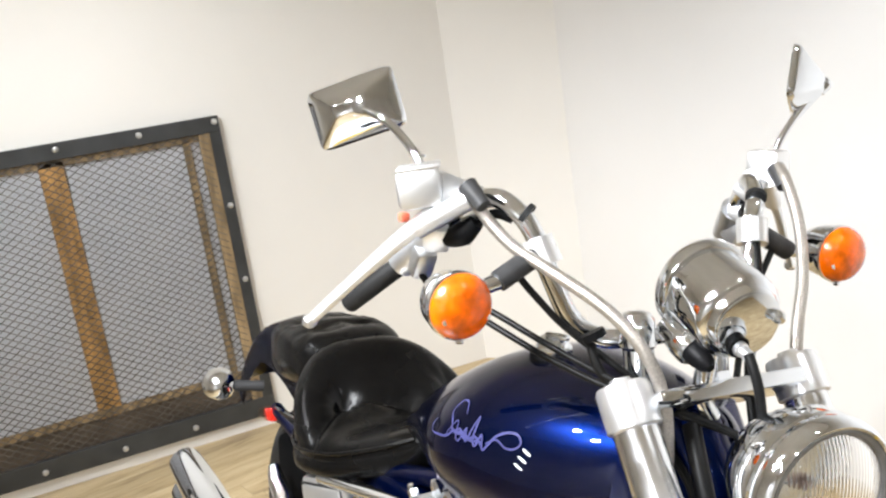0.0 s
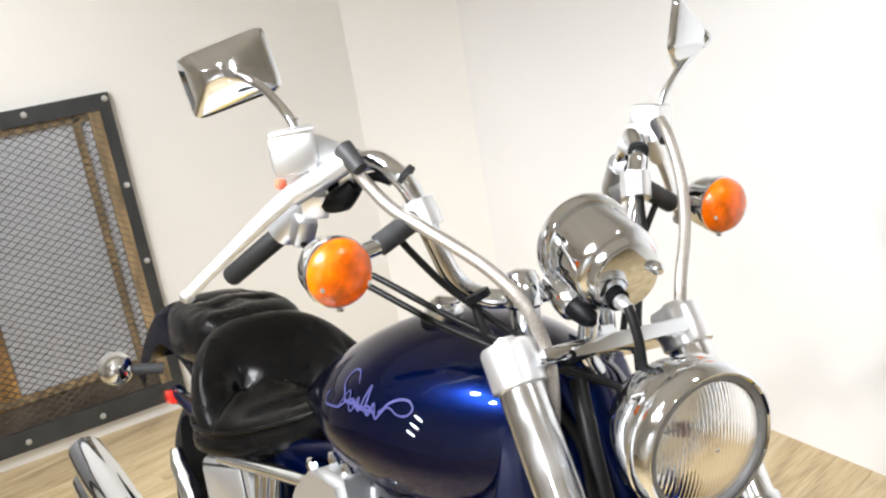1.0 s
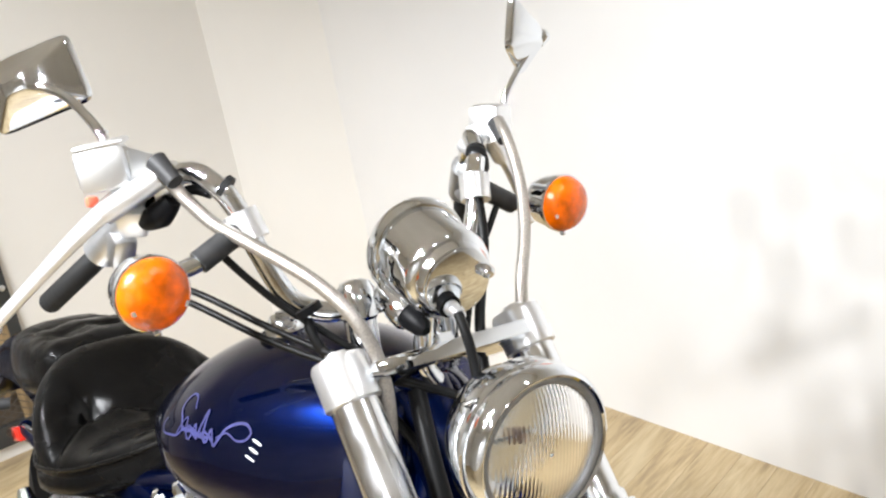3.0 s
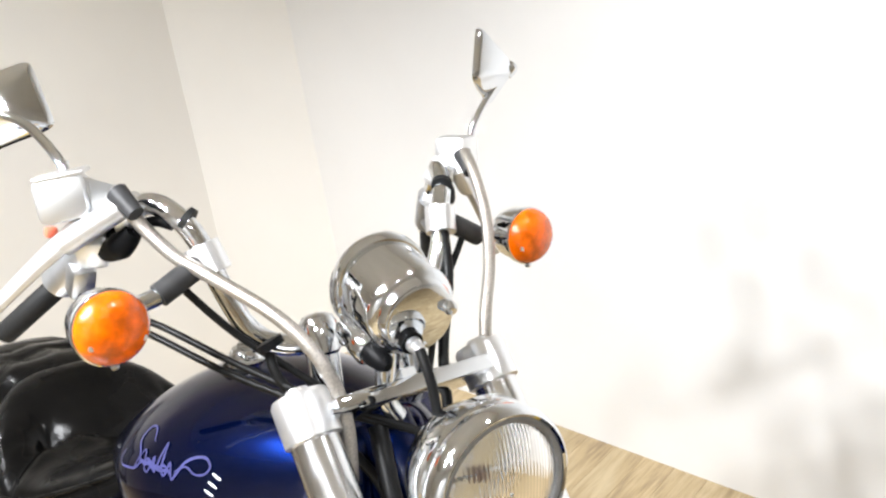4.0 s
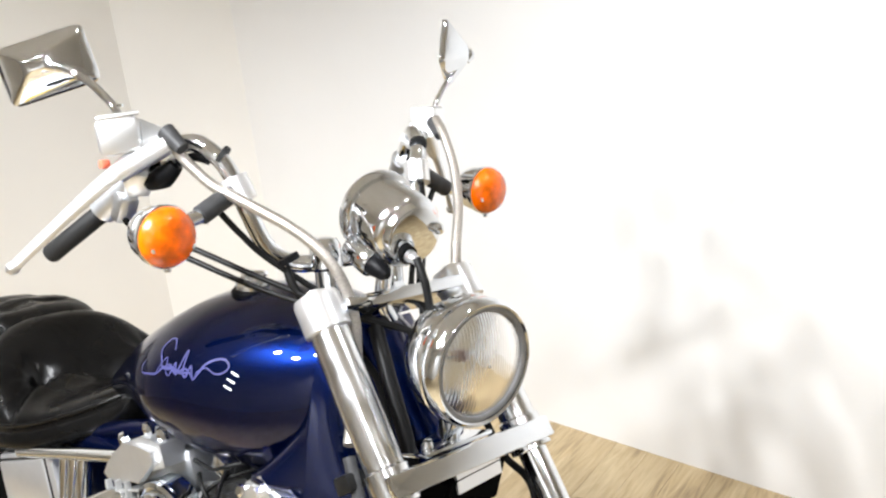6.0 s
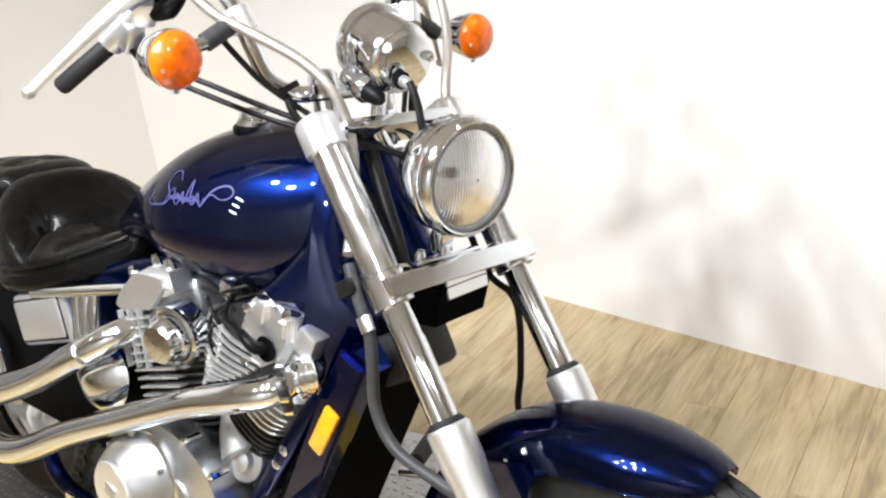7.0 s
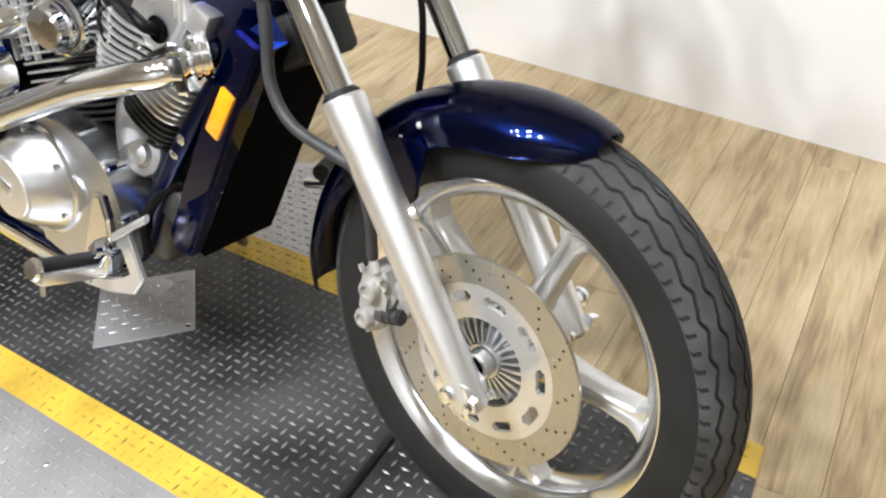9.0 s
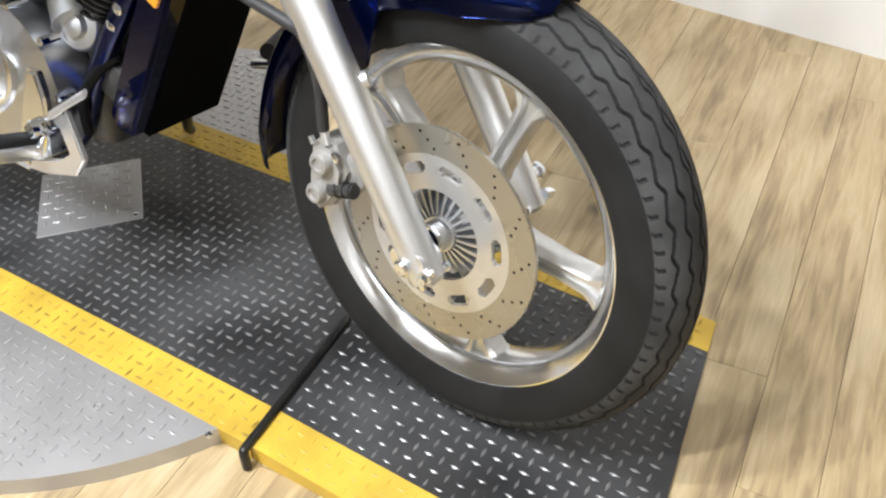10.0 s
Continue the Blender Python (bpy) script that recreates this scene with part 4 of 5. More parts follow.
for side in (-1, 1):
    fpart("lever_switch", join(tube([(-0.650, side * 0.222, 1.222), (-0.668, side * 0.232, 1.205), (-0.692, side * 0.242, 1.196)], [0.010, 0.016, 0.011], n=14), tube([(-0.648, side * 0.222, 1.225), (-0.632, side * 0.205, 1.232), (-0.618, side * 0.190, 1.226)], 0.006)), PLASTIC, "black rubber switch boot")
    fpart("perch_clamp", join(box((-0.662, side * 0.222, 1.240), (0.034, 0.03, 0.04), (0, 35, side * 30), 0.005), box((-0.705, side * 0.252, 1.200), (0.03, 0.034, 0.04), (0, 35, side * 30), 0.006)), FORK_SATIN, "bright lever perch clamp")


# mirrors
def mirror(c, face, up, stem, name_label):
    c, face, up = Vector(c), Vector(face).normalized(), Vector(up)
    side = up.cross(face).normalized()
    up = face.cross(side).normalized()
    rs = []
    for d, w, h, e in ((-0.040, 0.012, 0.007, 5), (-0.038, 0.017, 0.011, 7), (-0.006, 0.0625, 0.0395, 10), (-0.002, 0.0655, 0.0418, 10), (0.003, 0.067, 0.0425, 10), (0.006, 0.066, 0.0415, 10)):
        ring = []
        for q in np.linspace(0, 2 * math.pi, 72, endpoint=False):
            cs, sn = math.cos(q), math.sin(q)
            ring.append(c + face * d + side * (w * math.copysign(abs(cs) ** (2 / e), cs)) + up * (h * math.copysign(abs(sn) ** (2 / e), sn)))
        rs.append(ring)
    ob = fpart("mirror", rings(rs), CHROME, name_label, sharp=24)
    ring = [[p + face * 0.001 for p in (c + face * 0.006 + (q - c - face * 0.006) * 0.94 for q in rs[-1])], [c + face * 0.0071 + (q - c - face * 0.006) * 0.01 for q in rs[-1]]]
    part("mirror_glass", rings(ring), MIRROR, ob)
    part("stem", tube(stem, 0.0058, n=12), CHROME, ob)
    part("joint", lathe([(0.004, -0.012), (0.011, -0.009), (0.012, 0.006), (0.008, 0.012)], stem[-1], Vector(stem[-1]) - Vector(stem[-2]), 16), CHROME, ob)
    return ob


mirror((-0.858, -0.302, 1.356), (-0.72, 0.69, -0.02), (-0.24, -0.18, 0.95), [(-0.715, -0.268, 1.288), (-0.73, -0.271, 1.305), (-0.785, -0.284, 1.34), (-0.835, -0.312, 1.362)], "rectangular chrome mirror on the throttle side")
mirror((-0.750, 0.390, 1.385), (-0.78, -0.62, 0.05), (-0.05, 0.42, 1), [(-0.755, 0.358, 1.26), (-0.755, 0.365, 1.295), (-0.745, 0.395, 1.345), (-0.732, 0.424, 1.380)], "rectangular chrome mirror on the clutch side")

# turn signals on the bar
def turn_signal(c, ahead, stalk, parent=None, lens_mat=ORANGE, body=None, r=0.0372):
    c, ahead = Vector(c), Vector(ahead).normalized()
    ob = (body or fpart)("turn_signal", lathe([(0.010, -0.044), (0.020, -0.041), (0.030, -0.031), (0.036, -0.016), (0.0385, 0.0), (0.0395, 0.006), (0.0405, 0.009), (0.0405, 0.015), (0.0385, 0.016)], c, ahead, 36), CHROME, "chrome turn signal with orange lens")
    part("lens", lathe([(0.0385, 0.012), (0.0388, 0.019), (r * 0.98, 0.0235), (r * 0.90, 0.0285), (r * 0.75, 0.0330), (r * 0.55, 0.0362), (r * 0.30, 0.0382), (0.001, 0.039)], c, ahead, 40), lens_mat, ob, "ribbed orange lens")
    across = ahead.cross(Vector((0, 0, 1))).normalized()
    for k in (-1, 1):
        part("lens_screw", lathe([(0.0032, 0), (0.0032, 0.0015), (0.001, 0.002)], c + ahead * 0.0300 + across * (k * 0.027) + Vector((0, 0, -0.012)), ahead, 8), SATIN, ob)
    part("drain_tab", box(c + ahead * 0.012 + Vector((0, 0, -0.042)), (0.008, 0.008, 0.006), (0, 0, 0), 0.002), CHROME, ob)
    part("stalk", tube(stalk, 0.0135, per=1), BOOT, ob, "black rubber stalk")
    part("stem", tube([stalk[0], c - ahead * 0.012], 0.010, per=1), CHROME, ob)
    return ob


for side, c in ((-1, (-0.585, -0.284, 1.140)), (1, (-0.577, 0.294, 1.152))):
    turn_signal(c, (1, side * -0.02, -0.05), [(-0.590, side * 0.225, 1.158), (-0.591, side * 0.176, 1.184)])
    fpart("signal_wire", tube([(-0.591, side * 0.20, 1.165), (-0.582, side * 0.172, 1.13), (-0.568, side * 0.135, 1.09), (-0.50, side * 0.06, 1.02)], 0.0045), HOSE)

# hoses and cables
fpart("braided_hose", tube([(-0.642, -0.238, 1.265), (-0.638, -0.222, 1.235), (-0.605, -0.20, 1.198), (-0.57, -0.18, 1.178), (-0.492, -0.14, 1.136), (-0.45, -0.115, 1.09), (-0.434, -0.10, 1.03), (-0.425, -0.105, 0.95), (-0.385, -0.152, 0.88)], 0.0078), BRAID, "braided steel brake hose")
fpart("braided_hose", tube([(-0.625, 0.236, 1.27), (-0.598, 0.226, 1.25), (-0.557, 0.21, 1.196), (-0.518, 0.18, 1.137), (-0.484, 0.14, 1.076), (-0.46, 0.12, 1.00)], 0.0078), BRAID, "braided steel clutch hose")
for side, x in ((-1, -0.638), (1, -0.626)):
    fpart("hose_boot", tube([(x - 0.006, side * 0.238, 1.267), (x + 0.020, side * 0.229, 1.244)], [0.0125, 0.0095], per=1), BOOT, "grey rubber hose boot")
for k, (dy, dz) in enumerate(((0, 0), (0.0, 0.016))):
    fpart("throttle_cable", tube([(-0.725, -0.268, 1.15), (-0.715, -0.238, 1.112), (-0.688, -0.20, 1.09 + dz), (-0.58, -0.15, 1.052 + dz), (-0.486, -0.09, 1.022 + dz * 0.5), (-0.40, 0.0, 0.985), (-0.38, 0.03, 0.93)], 0.0042), HOSE, "thin black throttle cable")
fpart("wire_loom", tube([(-0.545, -0.125, 1.082), (-0.53, -0.12, 1.05), (-0.50, -0.08, 0.99), (-0.45, -0.05, 0.93), (-0.42, -0.05, 0.85)], 0.006), HOSE, "black wiring loom")
fpart("wire_loom", tube([(-0.45, -0.05, 1.0), (-0.40, -0.07, 0.94), (-0.36, -0.075, 0.86), (-0.37, -0.06, 0.80), (-0.42, -0.04, 0.78)], 0.011), HOSE, "black wiring loom")
fpart("wire_loom", tube([(-0.59, 0.16, 1.2), (-0.565, 0.15, 1.12), (-0.52, 0.10, 1.03), (-0.46, 0.06, 0.95)], 0.007), HOSE, "black wiring loom")
fpart("cable_tie", tube([(-0.535, -0.125, 1.09), (-0.538, -0.128, 1.098)], 0.0155, per=1, n=12), PLASTIC)

# ---- body of the motorcycle ----
def section(x, w, zb, zt, n=36, e=2.4, drop=0.0, low=3.2):
    """A rounded cross-section in the plane x."""
    ring = []
    zc, h = (zb + zt) / 2, (zt - zb) / 2
    for q in np.linspace(0, 2 * math.pi, n, endpoint=False):
        cs, sn = math.cos(q), math.sin(q)
        k = e if sn > 0 else low
        y = w * math.copysign(abs(cs) ** (2 / k), cs)
        z = zc + drop + (h - drop if sn > 0 else h + drop) * math.copysign(abs(sn) ** (2 / k), sn)
        ring.append((x, y, z))
    return ring


def interp(table, x):
    xs = [r[0] for r in table]
    out = []
    for c in range(1, len(table[0])):
        out.append(float(np.interp(x, xs[::-1] if xs[0] > xs[-1] else xs, [r[c] for r in (table[::-1] if xs[0] > xs[-1] else table)])))
    return out


TANK = [(-0.466, 0.035, 0.895, 0.960), (-0.471, 0.054, 0.860, 0.980), (-0.482, 0.074, 0.830, 0.996), (-0.499, 0.093, 0.802, 1.006), (-0.526, 0.112, 0.775, 1.015), (-0.565, 0.132, 0.750, 1.022), (-0.605, 0.149, 0.735, 1.026), (-0.65, 0.164, 0.729, 1.027), (-0.71, 0.179, 0.730, 1.023), (-0.77, 0.188, 0.737, 1.013), (-0.83, 0.187, 0.748, 0.994), (-0.9, 0.165, 0.762, 0.961), (-0.98, 0.133, 0.771, 0.916), (-1.05, 0.104, 0.770, 0.869), (-1.11, 0.080, 0.763, 0.828), (-1.15, 0.057, 0.757, 0.799), (-1.17, 0.03, 0.757, 0.785)]


def smooth_table(tab, n):
    pts = smooth_line([Vector((r[0], r[1], r[2])) for r in tab], 6)
    tops = smooth_line([Vector((r[0], r[3], 0)) for r in tab], 6)
    return [(p.x, max(p.y, 0.004), p.z, t.y) for p, t in zip(pts, tops)]


tank = bpart("fuel_tank", rings([section(x, w, zb, max(zt, zb + 0.012), 48, 2.0, 0.0, 2.15) for x, w, zb, zt in smooth_table(TANK, 6)]), BLUE, "glossy dark blue teardrop fuel tank", sharp=70)
cap = part("filler_cap", lathe([(0.027, -0.004), (0.027, 0.010), (0.023, 0.013), (0.021, 0.020), (0.018, 0.024), (0.004, 0.025)], (-0.725, -0.045, 1.016), (0.05, -0.05, 1), 28), CHROME, tank, "chrome filler cap")
part("cap_lever", box((-0.715, -0.045, 1.043), (0.036, 0.012, 0.009), (0, 0, 20), 0.003), CHROME, tank)
part("cap_base", lathe([(0.033, -0.012), (0.033, 0.0), (0.029, 0.004)], (-0.725, -0.045, 1.016), (0.05, -0.05, 1), 28), PLASTIC, tank)


TANK_FINE = smooth_table(TANK, 6)


def on_tank(x, z, side=-1, lift=0.0012):
    """The place on the tank's flank at x and z."""
    w, zb, zt = interp(TANK_FINE, x)
    zt = max(zt, zb + 0.012)
    zc, h = (zb + zt) / 2, (zt - zb) / 2
    k = 2.0 if z > zc else 2.15
    f = min(abs(z - zc) / h, 0.995)
    return Vector((x, side * (w * (1 - f ** k) ** (1 / k) + lift), z))


def decal(pts, width, mat, name, label=""):
    """A thin painted stroke that follows the tank."""
    line = smooth_line([Vector((x, 0, z)) for x, z in pts], 6)
    bm = bmesh.new()
    rows = []
    for i, p in enumerate(line):
        d = line[min(i + 1, len(line) - 1)] - line[max(i - 1, 0)]
        n = Vector((-d.z, 0, d.x)).normalized()
        wd = width * (0.55 + 0.45 * math.sin(math.pi * i / (len(line) - 1)))
        rows.append([bm.verts.new(on_tank(p.x + n.x * k * wd, p.z + n.z * k * wd)) for k in (-1, 1)])
    for a, b in zip(rows, rows[1:]):
        bm.faces.new((a[0], a[1], b[1], b[0]))
    return part(name, bm, mat, tank, label, smooth=True)


LIP = [(-0.484, 0.955), (-0.489, 0.895), (-0.505, 0.843), (-0.535, 0.796), (-0.580, 0.765), (-0.635, 0.748), (-0.70, 0.745), (-0.765, 0.752), (-0.83, 0.765), (-0.885, 0.781)]
for side in (-1, 1):
    part("seam_flange", tube([on_tank(x, z, side, 0.002) for x, z in LIP], 0.0060, n=10, flat=1.25), BLUE, tank, "rolled lower lip of the tank")

# a flowing emblem as plain strokes
LOGO = [
    ([(-0.745, 0.943), (-0.757, 0.956), (-0.774, 0.954), (-0.783, 0.938), (-0.772, 0.925), (-0.766, 0.912), (-0.778, 0.902), (-0.80, 0.898), (-0.822, 0.896), (-0.830, 0.905), (-0.820, 0.916)], 0.0018),
    ([(-0.778, 0.905), (-0.764, 0.926), (-0.756, 0.928), (-0.750, 0.908), (-0.740, 0.906), (-0.731, 0.926), (-0.724, 0.908), (-0.712, 0.947), (-0.709, 0.914), (-0.700, 0.909), (-0.693, 0.926), (-0.684, 0.907), (-0.674, 0.917), (-0.664, 0.931), (-0.645, 0.941), (-0.625, 0.943), (-0.614, 0.934), (-0.622, 0.924), (-0.64, 0.921), (-0.66, 0.927), (-0.68, 0.917)], 0.0021),
    ([(-0.770, 0.918), (-0.755, 0.914), (-0.735, 0.917), (-0.715, 0.913), (-0.69, 0.916)], 0.0030),
    ([(-0.766, 0.910), (-0.745, 0.921), (-0.728, 0.911), (-0.705, 0.920), (-0.688, 0.911)], 0.0022),
]
for st, wide in LOGO:
    decal([(-0.818 + 0.84 * (x + 0.818), 0.921 + 0.9 * (z - 0.921)) for x, z in st], wide * 0.9, DECAL, "emblem_stroke", "violet painted emblem stroke")
for k in range(3):
    decal([(-0.641 - 0.004 * k, 0.927 - 0.010 * k), (-0.634 - 0.004 * k, 0.9245 - 0.010 * k), (-0.627 - 0.004 * k, 0.922 - 0.010 * k)], 0.0017, WHITE_DECAL, "emblem_mark", "short white emblem bar")


# seat
def seat_body(tab, buttons, n=44, per=5, e=3.0, dimple=0.022, spread=0.035, creases=()):
    tabs = smooth_table(tab, per)
    rs = []
    for x, w, zb, zt in tabs:
        ring = section(x, w, zb, max(zt, zb + 0.02), n, e)
        out = []
        for p in ring:
            p = Vector(p)
            if p.z > (zb + zt) / 2:
                for bx, by in buttons:
                    d = math.hypot(p.x - bx, p.y - by)
                    p.z -= dimple * math.exp(-(d / spread) ** 2) + 0.35 * dimple * math.exp(-(d / (spread * 0.3)) ** 2)
                    p.z -= 0.0035 * math.cos(9 * math.atan2(p.y - by, p.x - bx) + 40 * d) * math.exp(-(d / 0.055) ** 2)
                for x0, y0, x1, y1 in creases:
                    f = max(0.0, min(1.0, ((p.x - x0) * (x1 - x0) + (p.y - y0) * (y1 - y0)) / ((x1 - x0) ** 2 + (y1 - y0) ** 2)))
                    d = math.hypot(p.x - x0 - f * (x1 - x0), p.y - y0 - f * (y1 - y0))
                    p.z -= 0.014 * math.exp(-(d / 0.011) ** 2)
            out.append(p)
        rs.append(out)
    return rings(rs)


SEAT = [(-1.045, 0.05, 0.752, 0.782), (-1.06, 0.09, 0.732, 0.795), (-1.1, 0.125, 0.712, 0.792), (-1.16, 0.158, 0.688, 0.774), (-1.22, 0.183, 0.668, 0.756), (-1.28, 0.198, 0.655, 0.757), (-1.335, 0.203, 0.646, 0.778), (-1.39, 0.192, 0.641, 0.812), (-1.44, 0.170, 0.641, 0.842), (-1.48, 0.140, 0.648, 0.853), (-1.515, 0.110, 0.66, 0.844), (-1.535, 0.075, 0.68, 0.816)]
seat = bpart("rider_seat", seat_body(SEAT, [(-1.350, -0.098), (-1.300, 0.030), (-1.330, 0.15)], per=12, n=120, dimple=0.026, spread=0.030, creases=[(-1.350, -0.098, -1.300, 0.030), (-1.300, 0.030, -1.330, 0.15), (-1.350, -0.098, -1.270, -0.21)]), LEATHER, "black tufted leather rider seat", sharp=80)
for bx, by, bz in ((-1.350, -0.098, 0.742), (-1.300, 0.030, 0.725)):
    part("button", lathe([(0.008, 0), (0.006, 0.004), (0.001, 0.005)], (bx, by, bz), (0, 0, 1), 12), LEATHER, seat)
part("seat_skirt", rings([section(x, w * 1.015, zb - 0.012, zb + 0.048, 44, 6) for x, w, zb, zt in smooth_table(SEAT, 5)[3:]]), LEATHER, seat, "smooth black leather seat skirt")
part("piping", tube([(x, -w * 1.012, zb + 0.052) for x, w, zb, zt in SEAT[1:]], 0.004, n=8), LEATHER, seat)
PILLION = [(-1.46, 0.06, 0.762, 0.815), (-1.475, 0.095, 0.745, 0.845), (-1.52, 0.118, 0.732, 0.864), (-1.58, 0.126, 0.722, 0.871), (-1.64, 0.127, 0.714, 0.868), (-1.70, 0.122, 0.706, 0.860), (-1.76, 0.110, 0.70, 0.850), (-1.80, 0.09, 0.705, 0.836), (-1.82, 0.055, 0.72, 0.812)]
bpart("pillion_seat", seat_body(PILLION, [(-1.58, -0.05), (-1.58, 0.05), (-1.68, -0.05), (-1.68, 0.05)], per=7, dimple=0.016), LEATHER, "black tufted leather pillion seat", sharp=80)

# rear mudguard, wheel, lights
RX = Vector((-1.65, 0, 0.325))


def rear_guard():
    bm = bmesh.new()
    rows = []
    for i in range(34):
        a = radians(40 + (150 - 40) * i / 33)
        r = 0.385 + 0.165 * min(1.0, i / 24) ** 1.6
        row = []
        for j in range(15):
            v = -1 + 2 * j / 14
            q = min(abs(v) / 0.6, 1)
            y = 0.10 * math.sin(q * math.pi / 2)
            rr = r - (1 - math.cos(q * math.pi / 2)) * 0.05 - max(0, abs(v) - 0.6) / 0.4 * 0.05
            row.append(bm.verts.new(RX + Vector((rr * math.cos(a), math.copysign(y, v), rr * math.sin(a)))))
        rows.append(row)
    for r0, r1 in zip(rows, rows[1:]):
        for j in range(14):
            bm.faces.new((r0[j], r0[j + 1], r1[j + 1], r1[j]))
    bmesh.ops.solidify(bm, geom=bm.faces[:], thickness=0.003)
    return bm


guard_r = bpart("rear_mudguard", rear_guard(), BLUE, "dark blue rear mudguard", sharp=60)
part("strut", side_plate([(-1.50, 0.67), (-1.74, 0.645), (-1.86, 0.60), (-1.87, 0.575), (-1.74, 0.61), (-1.50, 0.63)], -0.112, 0.012, 0.004), CHROME, guard_r, "chrome mudguard strut", smooth=False)
part("side_reflector", box((-1.76, -0.121, 0.615), (0.055, 0.010, 0.032), (0, -14, 0), 0.004), RED, guard_r, "red side reflector")
for side in (-1, 1):
    s_ob = turn_signal((-1.90, side * 0.20, 0.665), (-1, 0, 0), [(-1.88, side * 0.17, 0.663), (-1.86, side * 0.10, 0.655)], body=bpart)
rw = bpart("rear_wheel", ring_lathe([(0.205, -0.06), (0.205, -0.05), (0.185, -0.03), (0.185, 0.03), (0.205, 0.05), (0.205, 0.06), (0.18, 0.05), (0.17, 0.0), (0.18, -0.05)], 64, c=RX), POLISHED, "polished rear wheel")
part("tyre", tyre_mesh(0.327, 0.083, 0.197, n=180, m=60, zig=30, c=RX, fine=0.03), RUBBER, rw, "wide black rear tyre", sharp=28).data.materials.append(TREAD)
for k in range(5):
    a = radians(20 + 72 * k)
    d = Vector((math.cos(a), 0, math.sin(a)))
    part("spoke", tube([RX + d * 0.03, RX + d * 0.18], [0.03, 0.022], per=1, flat=0.8), SILVER, rw)
part("hub", lathe([(0.03, -0.10), (0.06, -0.09), (0.075, -0.05), (0.075, 0.05), (0.06, 0.09), (0.03, 0.1)], RX, (0, 1, 0), 28), SILVER, rw)

# frame
for side in (-1, 1):
    bpart("down_tube", tube([(-0.46, side * 0.03, 0.90), (-0.465, side * 0.055, 0.82), (-0.485, side * 0.10, 0.68), (-0.55, side * 0.138, 0.55), (-0.645, side * 0.145, 0.40), (-0.72, side * 0.14, 0.27), (-0.83, side * 0.135, 0.195), (-1.00, side * 0.14, 0.175), (-1.30, side * 0.15, 0.19), (-1.38, side * 0.15, 0.26)], 0.0175, n=14), BLUE_FRAME, "dark blue frame tube")
    bpart("belly_rail", box((-1.02, side * 0.19, 0.207), (0.42, 0.012, 0.03), (0, 2, 0), 0.004), CHROME, "chrome lower rail")
    bpart("upper_rail", tube([(-0.47, side * 0.03, 0.93), (-0.7, side * 0.06, 0.80), (-1.0, side * 0.10, 0.74), (-1.25, side * 0.12, 0.67), (-1.45, side * 0.12, 0.62), (-1.75, side * 0.105, 0.63)], 0.016, n=12), BLUE_FRAME, "dark blue frame rail")
    for z, x in ((0.53, -0.56), (0.50, -0.58)):
        bpart("frame_bolt", lathe([(0.010, 0), (0.010, 0.006), (0.005, 0.009)], (x, side * 0.152, z), (0, side, 0), 8), CHROME)
bpart("steering_head", tube([(-0.385, -0.012, 0.80), (-0.405, -0.012, 0.83), (-0.42, -0.012, 0.853), (-0.50, -0.012, 0.985)], [0.066, 0.062, 0.040, 0.038], n=28, per=3), BLUE_FRAME, "blue painted steering head")


def neck_panel(side):
    """A bulging cover that narrows from the tank towards the steering head."""
    outline = [(-0.516, 0.986), (-0.49, 0.95), (-0.472, 0.90), (-0.446, 0.82), (-0.420, 0.760), (-0.438, 0.705), (-0.475, 0.652), (-0.512, 0.640), (-0.520, 0.665), (-0.510, 0.70), (-0.514, 0.742), (-0.540, 0.764), (-0.60, 0.778), (-0.575, 0.81), (-0.545, 0.85), (-0.525, 0.90)]
    line = smooth_line([Vector((x, 0, z)) for x, z in outline + outline[:1]], 4)[:-1]
    bm = bmesh.new()
    face = bm.faces.new([bm.verts.new((p.x, side * (0.105 - 0.5 * (p.x + 0.514) + 0.15 * (0.85 - p.z)), p.z)) for p in line])
    bm.normal_update()
    if face.normal.y * side < 0:
        face.normal_flip()
    bm.faces.remove(face)
    rim = list(bm.verts)
    mid = sum((v.co for v in rim), Vector()) / len(rim)
    rows = [rim]
    for f, out in ((0.95, 0.006), (0.86, 0.013), (0.72, 0.020), (0.52, 0.026), (0.3, 0.029), (0.1, 0.030)):
        rows.append([bm.verts.new(mid + (v.co - mid) * f + Vector((0, side * out, 0))) for v in rim])
    rows.insert(0, [bm.verts.new(v.co - Vector((0, side * 0.03, 0))) for v in rim])
    n = len(rim)
    for a, b in zip(rows, rows[1:]):
        for k in range(n):
            bm.faces.new((a[k], a[(k + 1) % n], b[(k + 1) % n], b[k]))
    bm.faces.new(rows[-1])
    return bm


for side in (-1, 1):
    bpart("neck_cover", neck_panel(side), BLUE, "glossy blue neck cover", sharp=60)

# radiator
rad = bpart("radiator", prism([(-0.02, -0.24), (0.03, -0.24), (0.03, 0.20), (-0.02, 0.20)], 0.165, Matrix.Translation((-0.495, -0.045, 0.535)) @ pose(0, 0, 0, 90, 0, 0) @ pose(0, 0, 0, 0, 0, -25), 0.004), RADIATOR_BLACK, "black radiator behind the front wheel", smooth=False)
cov = bpart("radiator_cover", side_plate([(-0.425, 0.735), (-0.376, 0.712), (-0.570, 0.316), (-0.600, 0.318), (-0.618, 0.345), (-0.455, 0.675)], -0.135, 0.045, 0.006), BLUE, "glossy blue radiator side cover", smooth=False)
part("marker", box((-0.462, -0.158, 0.597), (0.030, 0.010, 0.088), (0, 30, 0), 0.004), AMBER, cov, "rectangular amber side marker")
bm = bmesh.new()
